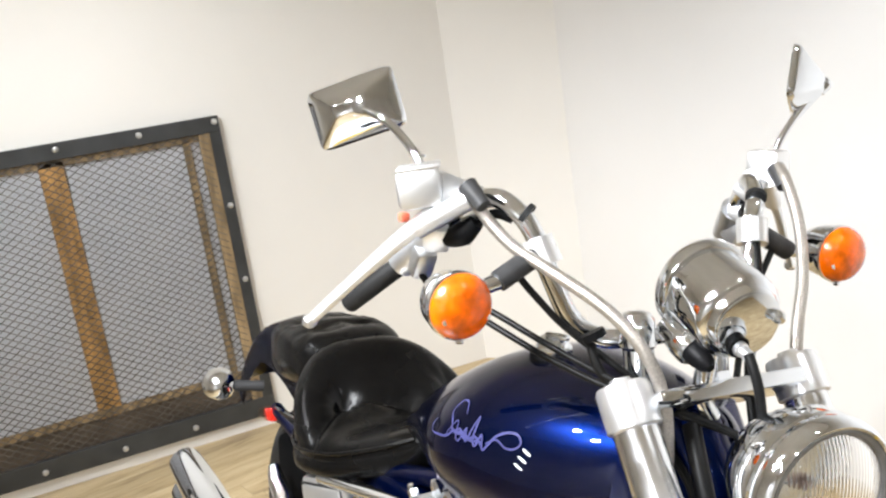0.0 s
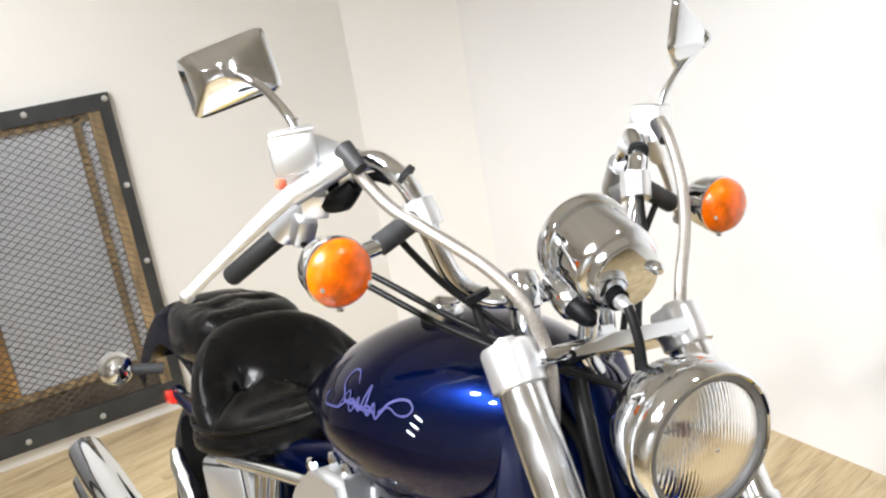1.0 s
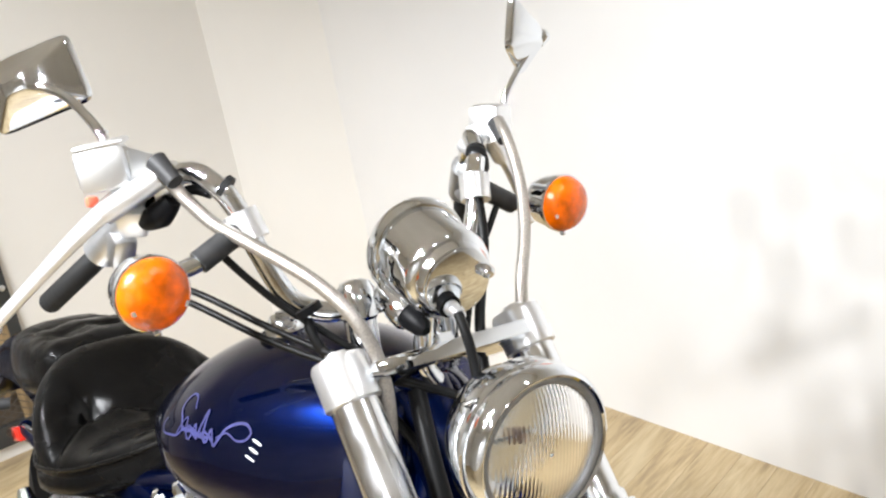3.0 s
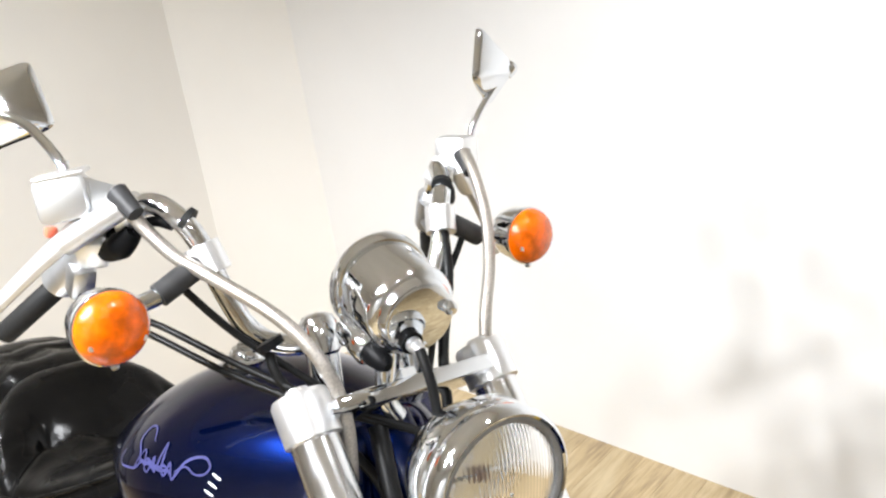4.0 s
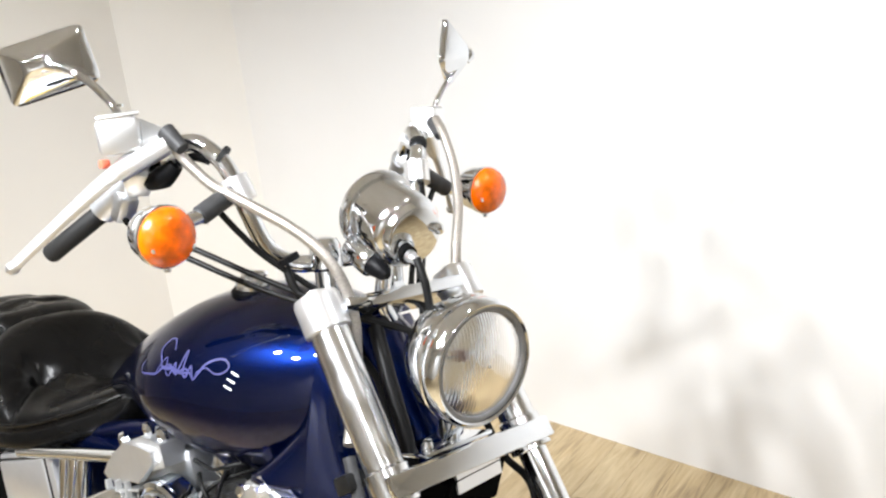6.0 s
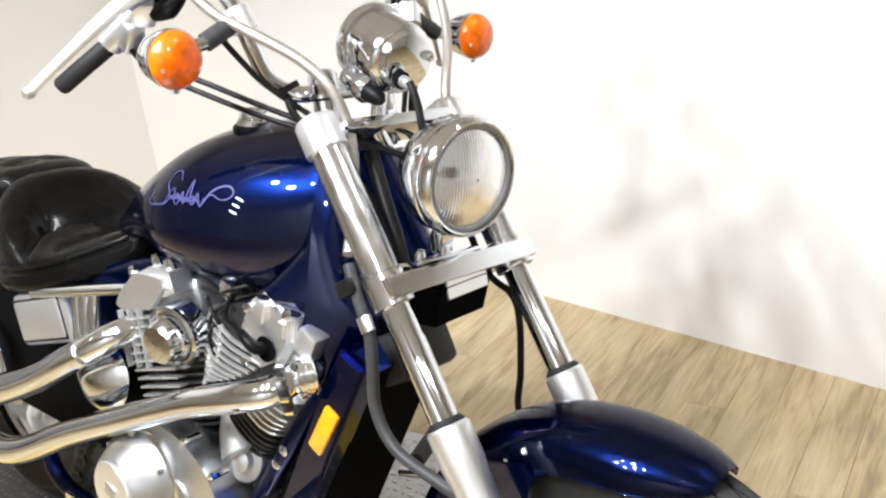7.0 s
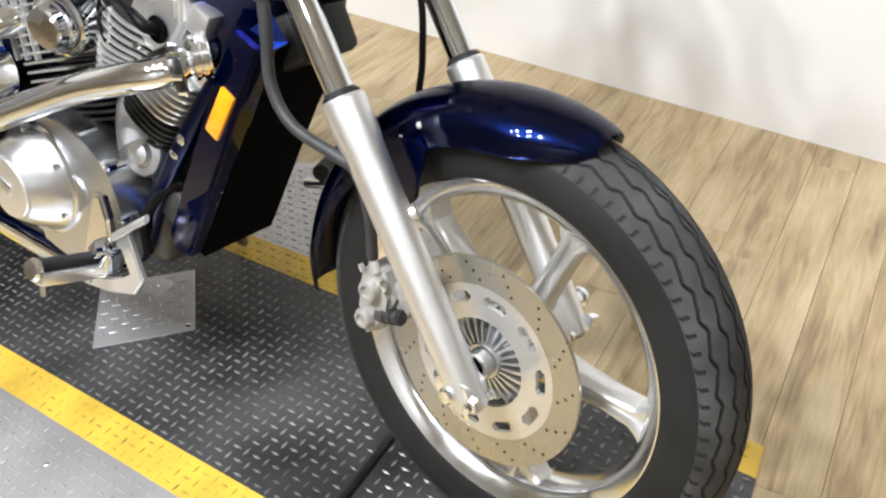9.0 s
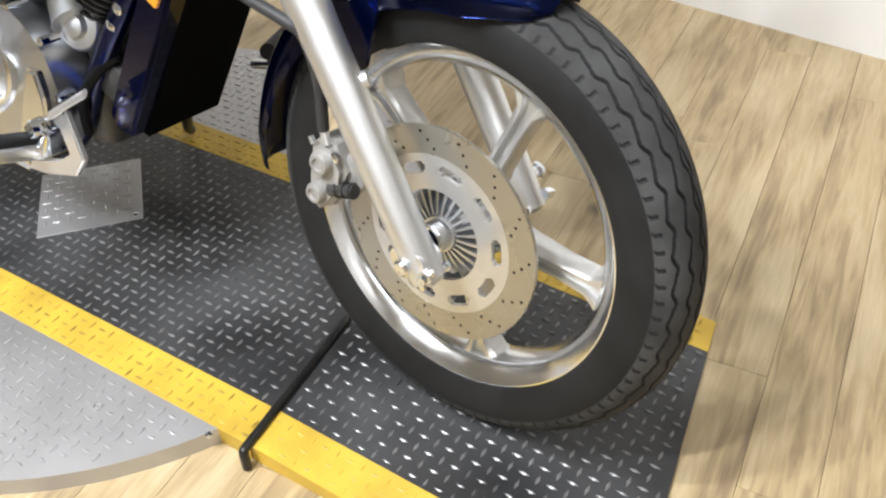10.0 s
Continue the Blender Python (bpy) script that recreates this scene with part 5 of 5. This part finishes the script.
quad = [Vector(p) for p in ((-0.426, -0.157, 0.712), (-0.388, -0.118, 0.750), (-0.358, -0.118, 0.716), (-0.398, -0.157, 0.688))]
back = (quad[1] - quad[0]).cross(quad[3] - quad[0]).normalized()
back = back if back.y > 0 else -back
near, far = [bm.verts.new(p) for p in quad], [bm.verts.new(p + back * 0.006) for p in quad]
bm.faces.new(near), bm.faces.new(far)
for k in range(4):
    bm.faces.new((near[k], near[(k + 1) % 4], far[(k + 1) % 4], far[k]))
part("cover_facet", bm, BLUE, cov, "blue slanting top of the radiator cover", smooth=False)
fins = []
for k in range(26):
    f = k / 25
    x, z = -0.405 - 0.165 * f + 0.012, 0.69 - 0.33 * f
    fins.append(box((x - 0.012, -0.045, z), (0.012, 0.150, 0.003), (0, 25, 0)))
part("fin_block", join(*fins), STEEL_DARK, rad, "thin black radiator fins", smooth=False)
part("shroud", box((-0.404, -0.026, 0.698), (0.072, 0.125, 0.076), (0, -27, 0), 0.012), GREY_PLASTIC, rad, "dark grey plastic shroud on the radiator")
bpart("horn_box", prism([(-0.03, -0.03), (0.035, -0.03), (0.05, 0.03), (-0.03, 0.03)], 0.12, Matrix.Translation((-0.345, -0.025, 0.802)) @ pose(0, 0, 0, 90, 0, 0), 0.004), RADIATOR_BLACK, "black box behind the fork", smooth=False)
bpart("horn_plate", box((-0.297, -0.025, 0.828), (0.004, 0.09, 0.030), (0, -12, 0), 0.001), SATIN, "silver plate behind the fork", smooth=False)

# engine
case = bpart("crankcase", join(box((-0.86, 0, 0.36), (0.38, 0.26, 0.24), (0, 0, 0), 0.03, 3), box((-0.80, 0, 0.47), (0.30, 0.22, 0.10), (0, 0, 0), 0.02)), CASE_DARK, "dark cast aluminium crankcase")
part("side_casing", prism([(p.x, p.y) for p in smooth_line([(-0.135, -0.13, 0), (-0.04, -0.15, 0), (0.05, -0.15, 0), (0.10, -0.11, 0), (0.125, -0.03, 0), (0.105, 0.05, 0), (0.04, 0.105, 0), (-0.06, 0.12, 0), (-0.13, 0.09, 0), (-0.15, 0.0, 0), (-0.135, -0.13, 0)], 5)[:-1]], 0.075, Matrix.Translation((-0.80, -0.165, 0.385)) @ Matrix(((1, 0, 0, 0), (0, 0, -1, 0), (0, 1, 0, 0), (0, 0, 0, 1))), 0.012), CASE_SATIN, case, "brushed crankcase side cover")
part("casing_boss", lathe([(0.036, 0), (0.033, 0.006), (0.030, 0.004), (0.002, 0.004)], (-0.797, -0.202, 0.382), (0, -1, 0), 28), CASE_SATIN, case)
part("clutch_ring", lathe([(0.106, 0.0), (0.106, 0.010), (0.100, 0.014)], (-0.895, -0.196, 0.385), (0, -1, 0), 48), POLISHED, case)
part("clutch_cover", lathe([(0.099, 0.0), (0.099, 0.012), (0.096, 0.017), (0.064, 0.062), (0.060, 0.065), (0.056, 0.064)], (-0.895, -0.20, 0.385), (0, -1, 0), 56), CASE_SATIN, case, "round brushed clutch cover", sharp=18)
part("cover_cap", lathe([(0.058, 0.060), (0.058, 0.068), (0.055, 0.071), (0.001, 0.072)], (-0.895, -0.20, 0.385), (0, -1, 0), 40), SATIN, case, sharp=18)
part("cap_emblem", box((-0.895, -0.273, 0.388), (0.03, 0.002, 0.022), (0, 20, 0), 0.0008), CAST, case)
for k in range(6):
    a = radians(30 + 60 * k)
    part("cover_bolt", lathe([(0.007, 0), (0.007, 0.008), (0.003, 0.010)], (-0.895 + 0.091 * math.cos(a), -0.216, 0.385 + 0.091 * math.sin(a)), (0, -1, 0), 8), CHROME, case)
for x, z in ((-0.69, 0.46), (-0.672, 0.37), (-0.70, 0.27), (-0.76, 0.50), (-0.79, 0.245)):
    part("cover_bolt", lathe([(0.007, -0.03), (0.007, 0.004), (0.004, 0.004), (0.004, 0.007)], (x, -0.203, z), (0, -1, 0), 8), CHROME, case)
FINS_BLACK = material("black_cooling_fins", (0.02, 0.02, 0.02), 0.45, 0.3, vary=0.2, scale=40)


def cylinder_bank(base, lean_deg, dark):
    """A finned cylinder upright along its own z, leaning by lean_deg to the front."""
    m = Matrix.Translation(base) @ pose(0, 0, 0, 0, lean_deg, 0)
    core = lathe([(0.070, 0.0), (0.070, 0.20)], (0, 0, 0), (0, 0, 1), 28)
    bmesh.ops.transform(core, matrix=m, verts=core.verts)
    ob = bpart("cylinder", core, STEEL_DARK, "air-finned engine cylinder")
    for k in range(15):
        z = 0.015 + 0.0128 * k
        sx, sy = 0.078 + 0.004 * math.sin(k * 1.3), 0.118 + 0.010 * math.sin(0.22 * k)
        f = prism([(sx * math.copysign(abs(math.cos(q)) ** 0.62, math.cos(q)), sy * math.copysign(abs(math.sin(q)) ** 0.62, math.sin(q))) for q in np.linspace(0, 2 * math.pi, 28, endpoint=False)], 0.0045, m @ Matrix.Translation((0, 0, z)))
        part("fin", f, FINS_BLACK if k < dark else SILVER, ob, sharp=40)
    hd = join(box((0, 0, 0.235), (0.15, 0.20, 0.075), (0, 0, 0), 0.016), box((0, 0, 0.285), (0.12, 0.16, 0.045), (0, 0, 0), 0.016))
    bmesh.ops.transform(hd, matrix=m, verts=hd.verts)
    part("head", hd, CAST, ob, "cast cylinder head")
    return ob, m


front_cyl, MF = cylinder_bank((-0.70, -0.035, 0.475), 33, 8)
rear_cyl, MR = cylinder_bank((-0.80, -0.035, 0.485), -14, 9)


def at(m, p):
    return m @ Vector(p)


part("head_cover", side_plate([(-0.614, 0.770), (-0.590, 0.786), (-0.557, 0.777), (-0.512, 0.762), (-0.518, 0.715), (-0.547, 0.679), (-0.590, 0.656), (-0.616, 0.662), (-0.606, 0.695), (-0.645, 0.722)], -0.142, 0.05, 0.010), FORK_SATIN, front_cyl, "bright cast head cover")
part("cover_ridge", join(side_plate([(-0.600, 0.774), (-0.575, 0.792), (-0.552, 0.778), (-0.566, 0.735), (-0.590, 0.720)], -0.160, 0.030, 0.012), side_plate([(-0.548, 0.768), (-0.518, 0.758), (-0.522, 0.722), (-0.545, 0.712)], -0.158, 0.026, 0.009)), FORK_SATIN, front_cyl, "raised ridges of the head cover")
part("rocker_end", box((-0.497, -0.144, 0.724), (0.040, 0.034, 0.046), (0, 28, 0), 0.006), SATIN, front_cyl, "pale rocker end cap")
part("rocker_foot", box((-0.500, -0.150, 0.684), (0.040, 0.03, 0.022), (0, 20, 0), 0.006), SATIN, front_cyl)
for x, z in ((-0.520, 0.768), (-0.507, 0.690), (-0.612, 0.760), (-0.625, 0.668)):
    part("bolt", lathe([(0.009, -0.02), (0.009, 0.006), (0.006, 0.009), (0.001, 0.009)], (x, -0.165, z), (0.1, -0.8, 0.4), 12), CHROME, front_cyl)
# shallow recess whose inner shade is put in as matt black
part("plug_well", lathe([(0.021, 0.0), (0.020, 0.002), (0.015, -0.012), (0.001, -0.012)], (-0.572, -0.171, 0.703), (0, -1, 0), 20), RADIATOR_BLACK, front_cyl, "spark plug well painted black for its shade")
part("spark_plug_cap", tube([(-0.572, -0.160, 0.702), (-0.578, -0.184, 0.708), (-0.594, -0.188, 0.719), (-0.610, -0.185, 0.726)], [0.010, 0.0105, 0.009, 0.007], n=14), PLASTIC, front_cyl, "black spark plug cap")
part("plug_lead", tube([(-0.608, -0.185, 0.725), (-0.634, -0.182, 0.732), (-0.664, -0.172, 0.738), (-0.690, -0.135, 0.760)], 0.0038, n=10), PLASTIC, front_cyl, "black spark plug lead")
for k in range(10):
    f = k / 9
    a, b, c = Vector((-0.731, -0.150, 0.724)), Vector((-0.759, -0.148, 0.665)), Vector((-0.745, -0.150, 0.605))
    p0 = a.lerp(b, f / 0.5) if f < 0.5 else b.lerp(c, (f - 0.5) / 0.5)
    p2 = Vector((-0.571, -0.164, 0.681)).lerp(Vector((-0.735, -0.158, 0.603)), f) - Vector((0, 0, 0.010 * math.sin(math.pi * f)))
    p1 = (p0 + p2) / 2 + Vector((-0.002, -0.012, -0.004))
    part("side_fin", tube([p0 + Vector((0.004, 0.022, 0)), p0, p1, p2], 0.0034, n=6, flat=1.5), SILVER, front_cyl)
    if k % 2 == 0 and k < 9:
        q = p0.lerp(p2, 0.28 + 0.05 * (k % 4))
        part("fin_rib", tube([q + Vector((0, -0.010, 0.002)), q + Vector((-0.012, -0.010, -0.026))], 0.003, n=6, per=1), SILVER, front_cyl)
# panel behind the fins, coloured dark in place of shade
part("side_panel", side_plate([(-0.728, 0.725), (-0.66, 0.752), (-0.60, 0.735), (-0.56, 0.70), (-0.55, 0.655), (-0.65, 0.622), (-0.735, 0.606), (-0.752, 0.665)], -0.135, 0.045, 0.012), FIN_SHADE, front_cyl, "dark panel painting the shade between the cylinder fins")
part("head_cover", side_plate([(-0.985, 0.690), (-0.962, 0.726), (-0.903, 0.763), (-0.866, 0.780), (-0.812, 0.780), (-0.800, 0.745), (-0.867, 0.716), (-0.905, 0.690), (-0.955, 0.676)], -0.150, 0.065, 0.012), FORK_SATIN, rear_cyl, "bright cast head cover")
for x, z in ((-0.945, 0.748), (-0.868, 0.785), (-0.828, 0.785)):
    part("bolt", lathe([(0.009, -0.02), (0.009, 0.006), (0.005, 0.014), (0.001, 0.014)], (x, -0.155, z), (-0.1, -0.3, 1), 8), CHROME, rear_cyl)
part("round_cap", lathe([(0.054, -0.03), (0.054, 0.0), (0.056, 0.004), (0.056, 0.010), (0.050, 0.013), (0.047, 0.006), (0.044, 0.006), (0.043, 0.022), (0.039, 0.025), (0.036, 0.038), (0.032, 0.043), (0.002, 0.046)], (-0.790, -0.180, 0.676), (0.12, -1, -0.10), 40), CHROME, rear_cyl, "round stepped chrome cap", sharp=20)
for k in range(10):
    part("side_fin", box((-0.905 + 0.006 * k, -0.150, 0.680 - 0.0145 * k), (0.13, 0.06, 0.0038), (0, -16, 0), 0.001), SILVER, rear_cyl, smooth=False)
for k in range(3):
    part("fin_rib", box((-0.955 + 0.030 * k, -0.178, 0.632 + 0.006 * k), (0.0035, 0.012, 0.105), (0, -10, 0), 0.001), SILVER, rear_cyl, smooth=False)
for k in range(6):
    part("side_fin", box((-0.800 + 0.004 * k, -0.148, 0.628 - 0.0135 * k), (0.12, 0.04, 0.0032), (0, -16, 0), 0.001), STEEL_DARK, rear_cyl, smooth=False)
bpart("carburettor", join(box((-0.725, -0.02, 0.74), (0.09, 0.14, 0.09), (0, 0, 0), 0.015), tube([(-0.72, -0.07, 0.75), (-0.715, -0.12, 0.76)], 0.025)), STEEL_DARK, "dark carburettor body")
bpart("choke_bracket", box((-0.70, -0.135, 0.765), (0.03, 0.02, 0.03), (0, 20, 0), 0.006), POLISHED, "small bright bracket")
for pts in ([(-0.66, -0.10, 0.76), (-0.70, -0.15, 0.74), (-0.725, -0.16, 0.70), (-0.73, -0.13, 0.64)], [(-0.64, -0.10, 0.78), (-0.68, -0.14, 0.77), (-0.72, -0.14, 0.755), (-0.78, -0.13, 0.75)], [(-0.69, -0.13, 0.73), (-0.715, -0.165, 0.70), (-0.71, -0.165, 0.66), (-0.70, -0.14, 0.60)], [(-0.74, -0.15, 0.745), (-0.71, -0.165, 0.735), (-0.69, -0.16, 0.70), (-0.71, -0.15, 0.68)]):
    bpart("fuel_hose", tube(pts, 0.0035), HOSE, "black rubber hose")
bpart("water_pipe", tube([(-0.735, -0.10, 0.56), (-0.70, -0.135, 0.52), (-0.665, -0.150, 0.485)], [0.026, 0.032, 0.042], n=20), CAST, "cast water neck on the crankcase")
bpart("water_pump", lathe([(0.040, -0.03), (0.040, 0.012), (0.036, 0.018), (0.022, 0.020), (0.018, 0.030), (0.006, 0.034)], (-0.665, -0.14, 0.475), (0.2, -1, 0.25), 24), CAST, "cast water pump cover")
bpart("oil_line", tube([(-0.60, -0.14, 0.44), (-0.63, -0.16, 0.41), (-0.66, -0.17, 0.36), (-0.66, -0.17, 0.30)], 0.009), PLASTIC, "black oil line")
bpart("pump_housing", box((-0.625, -0.12, 0.40), (0.08, 0.06, 0.07), (0, 30, 0), 0.015), STEEL_DARK, "dark pump housing")

# exhausts
def pipe(pts, r, label):
    return bpart("exhaust_pipe", tube(pts, r, n=22, per=8), CHROME, label)


p1 = pipe([(-0.545, -0.10, 0.69), (-0.515, -0.155, 0.672), (-0.53, -0.20, 0.655), (-0.585, -0.222, 0.638), (-0.70, -0.232, 0.598), (-0.86, -0.24, 0.528), (-1.05, -0.245, 0.444), (-1.30, -0.255, 0.325), (-1.5, -0.26, 0.30)], [0.020, 0.022, 0.0235, 0.0245, 0.0245, 0.0245, 0.026, 0.029, 0.033], "front cylinder's chrome exhaust pipe")
part("clamp_ring", lathe([(0.0255, -0.008), (0.034, -0.007), (0.036, 0.0), (0.034, 0.007), (0.0255, 0.008)], (-0.512, -0.188, 0.659), (0.62, 0.72, 0.18), 24), ROD, p1, "dark clamp ring on the exhaust pipe")
for k in range(5):
    a = radians(70 + 55 * k)
    o = Vector((-0.512, -0.188, 0.659)) + Vector((-0.72, 0.62, 0)) * 0.033 * math.cos(a) + Vector((-0.1, -0.15, 0.98)) * 0.033 * math.sin(a)
    part("clamp_nut", lathe([(0.006, -0.006), (0.006, 0.006), (0.003, 0.008)], o, (-0.5, -0.8, 0.1), 8), CHROME, p1)
part("flange", lathe([(0.026, -0.016), (0.034, -0.014), (0.034, -0.007), (0.031, -0.006), (0.031, -0.003), (0.034, -0.002), (0.034, 0.005), (0.031, 0.006), (0.031, 0.009), (0.034, 0.010), (0.030, 0.014)], (-0.502, -0.152, 0.674), (0.5, 0.85, 0.1), 24), POLISHED, p1, "ribbed polished exhaust flange", sharp=30)
part("muffler", tube([(-1.45, -0.262, 0.302), (-1.55, -0.262, 0.30), (-1.9, -0.262, 0.325), (-2.05, -0.262, 0.335)], [0.035, 0.046, 0.048, 0.042], n=20), CHROME, p1)
p2 = pipe([(-0.925, -0.11, 0.655), (-0.940, -0.175, 0.652), (-0.968, -0.215, 0.632), (-1.03, -0.24, 0.594), (-1.20, -0.25, 0.505), (-1.45, -0.26, 0.40)], [0.022, 0.0245, 0.0265, 0.027, 0.028, 0.032], "rear cylinder's chrome exhaust pipe")
part("muffler", tube([(-1.42, -0.262, 0.405), (-1.52, -0.265, 0.39), (-1.85, -0.268, 0.415), (-2.02, -0.268, 0.43)], [0.036, 0.047, 0.048, 0.042], n=20), CHROME, p2)
part("clamp", lathe([(0.0275, -0.012), (0.030, -0.010), (0.030, 0.010), (0.0275, 0.012)], (-1.0, -0.233, 0.609), (-0.86, -0.1, -0.5), 20), POLISHED, p2)

# side cover and tool box under the seat
sc = bpart("side_cover", box((-1.250, -0.172, 0.604), (0.170, 0.03, 0.110), (0, -14, 9), 0.012), SATIN, "bright side cover under the seat")
part("cover_panel", box((-1.252, -0.187, 0.602), (0.142, 0.012, 0.082), (0, -14, 9), 0.006), SATIN, sc)
part("panel_seam", box((-1.252, -0.1865, 0.602), (0.150, 0.004, 0.090), (0, -14, 9), 0.001), ROD, sc)
bpart("side_cover_rail", tube([(-0.94, -0.160, 0.722), (-1.10, -0.170, 0.690), (-1.275, -0.182, 0.652)], 0.012), CHROME)
bpart("shock_absorber", tube([(-1.60, -0.168, 0.555), (-1.575, -0.170, 0.525), (-1.525, -0.170, 0.495), (-1.49, -0.172, 0.42)], [0.012, 0.020, 0.024, 0.024], n=18), CHROME, "chrome covered rear shock absorber")
# added box, matt black to keep the space between the pipes dark
bpart("shade_box", box((-1.34, 0.0, 0.45), (0.74, 0.25, 0.28), (0, 0, 0), 0.02), RADIATOR_BLACK, "black box added to darken the gap under the seat")
bpart("under_seat_box", box((-1.18, 0, 0.64), (0.5, 0.26, 0.16), (0, 3, 0), 0.02), BLUE_FRAME, "dark blue panel under the seat")
for k in range(3):
    bpart("side_tube", tube([(-1.070 - 0.033 * k, -0.162, 0.70 - 0.006 * k), (-1.078 - 0.033 * k, -0.167, 0.585 - 0.008 * k)], 0.0125, per=1), CHROME)
bpart("gear_guard", lathe([(0.03, 0), (0.06, 0.0), (0.07, 0.02), (0.04, 0.04), (0.01, 0.045)], (-1.045, -0.165, 0.535), (0.2, -1, 0.1), 28), CHROME, "chrome cover on the engine")

# foot controls
peg = bpart("foot_peg", tube([(-0.705, -0.235, 0.300), (-0.70, -0.352, 0.334)], 0.014, per=1, n=16), RUBBER, "rubber foot peg with a chrome end")
part("peg_plate", box((-0.70, -0.295, 0.300), (0.038, 0.125, 0.024), (-16, 0, 0), 0.006), SATIN, peg)
part("peg_end", lathe([(0.018, 0), (0.02, 0.006), (0.016, 0.012), (0.002, 0.014)], (-0.70, -0.350, 0.330), (0.03, -0.95, 0.3), 16), CHROME, peg)
part("feeler", tube([(-0.695, -0.345, 0.32), (-0.692, -0.350, 0.285)], 0.006, per=1), CHROME, peg)
bpart("peg_bracket", side_plate([(-0.708, 0.419), (-0.685, 0.419), (-0.675, 0.378), (-0.676, 0.342), (-0.726, 0.284), (-0.769, 0.271), (-0.733, 0.333)], -0.222, 0.018, 0.005), POLISHED, "polished foot peg bracket", smooth=False)
pedal = bpart("brake_pedal", side_plate([(-0.648, 0.368), (-0.612, 0.379), (-0.586, 0.301), (-0.614, 0.264), (-0.694, 0.24), (-0.741, 0.235), (-0.728, 0.258), (-0.651, 0.276), (-0.614, 0.302), (-0.63, 0.348), (-0.646, 0.344)], -0.234, 0.012, 0.003), SATIN, "hooked polished brake pedal", smooth=False)
part("pedal_arm", tube([(-0.653, -0.238, 0.359), (-0.605, -0.238, 0.392), (-0.557, -0.238, 0.424)], 0.008, flat=0.5), SATIN, pedal)
bpart("peg_clevis", join(box((-0.695, -0.228, 0.305), (0.05, 0.04, 0.05), (0, 20, 0), 0.008), lathe([(0.012, -0.006), (0.012, 0.006), (0.004, 0.008)], (-0.69, -0.25, 0.325), (0, -1, 0.3), 10)), CHROME, "chrome foot peg clevis")
bpart("side_stand", tube([(-0.80, 0.16, 0.22), (-0.90, 0.25, 0.08), (-0.93, 0.283, 0.045)], 0.012, n=12), STEEL_DARK, "lowered black side stand")
bpart("foot_peg", tube([(-0.60, 0.20, 0.345), (-0.66, 0.33, 0.335)], 0.017, per=1, n=16), RUBBER, "rubber foot peg with a chrome end")
bpart("shift_lever", tube([(-0.64, 0.20, 0.31), (-0.55, 0.21, 0.33), (-0.47, 0.22, 0.36), (-0.45, 0.25, 0.365)], 0.009), CHROME, "chrome shift lever")

# ---- floor planks ----
PLANK_W, PLANK_L = 0.113, 1.22
PT = Matrix.Translation((0.24, 0.455, FLOOR)) @ pose(0, 0, 0, 0, 0, 12)
plank_meshes = []
for k in range(6):
    bm = box((0, 0, -0.004), (PLANK_W - 0.0008, PLANK_L - 0.0008, 0.008), bevel=0.0005, seg=1)
    me = bpy.data.meshes.new("plank")
    bm.to_mesh(me)
    bm.free()
    me.materials.append(WOOD)
    plank_meshes.append(me)
rng = random.Random(5)
EDGES = [((WALL_X, 0), (-1, 0)), ((ROOM_X1, 0), (1, 0)), ((0, WALL_Y), (0, 1)), ((0, ROOM_Y0), (0, -1)), ((WALL_X, WALL_Y - CHAMFER), (-0.7071, 0.7071))]
for i in range(-42, 44):
    off = rng.random() * PLANK_L
    for j in range(-6, 6):
        c = PT @ Vector((i * PLANK_W + PLANK_W / 2, j * PLANK_L + off, 0))
        m = Matrix.Translation(c) @ pose(0, 0, 0, 0, 0, 12)
        corners = [m @ Vector((u * PLANK_W / 2, v * PLANK_L / 2, 0)) for u in (-1, 1) for v in (-1, 1)]
        reach = [[(q.x - o[0]) * n[0] + (q.y - o[1]) * n[1] for q in corners] for o, n in EDGES]
        if any(min(r) > -0.005 for r in reach):
            continue
        me = plank_meshes[(i * 3 + j) % 6]
        if any(max(r) > 0 for r in reach):
            bm = bmesh.new()
            bm.from_mesh(me)
            back = m.inverted()
            for o, n in EDGES:
                bmesh.ops.bisect_plane(bm, geom=bm.verts[:] + bm.edges[:] + bm.faces[:], plane_co=back @ Vector((*o, FLOOR)), plane_no=back.to_3x3() @ Vector((*n, 0)), clear_outer=True)
            me = bpy.data.meshes.new("plank")
            bm.to_mesh(me)
            bm.free()
            if not me.polygons:
                continue
            if not me.materials:
                me.materials.append(WOOD)
        ob = new("plank", me)
        ob.parent = floor_ob
        ob.matrix_world = m
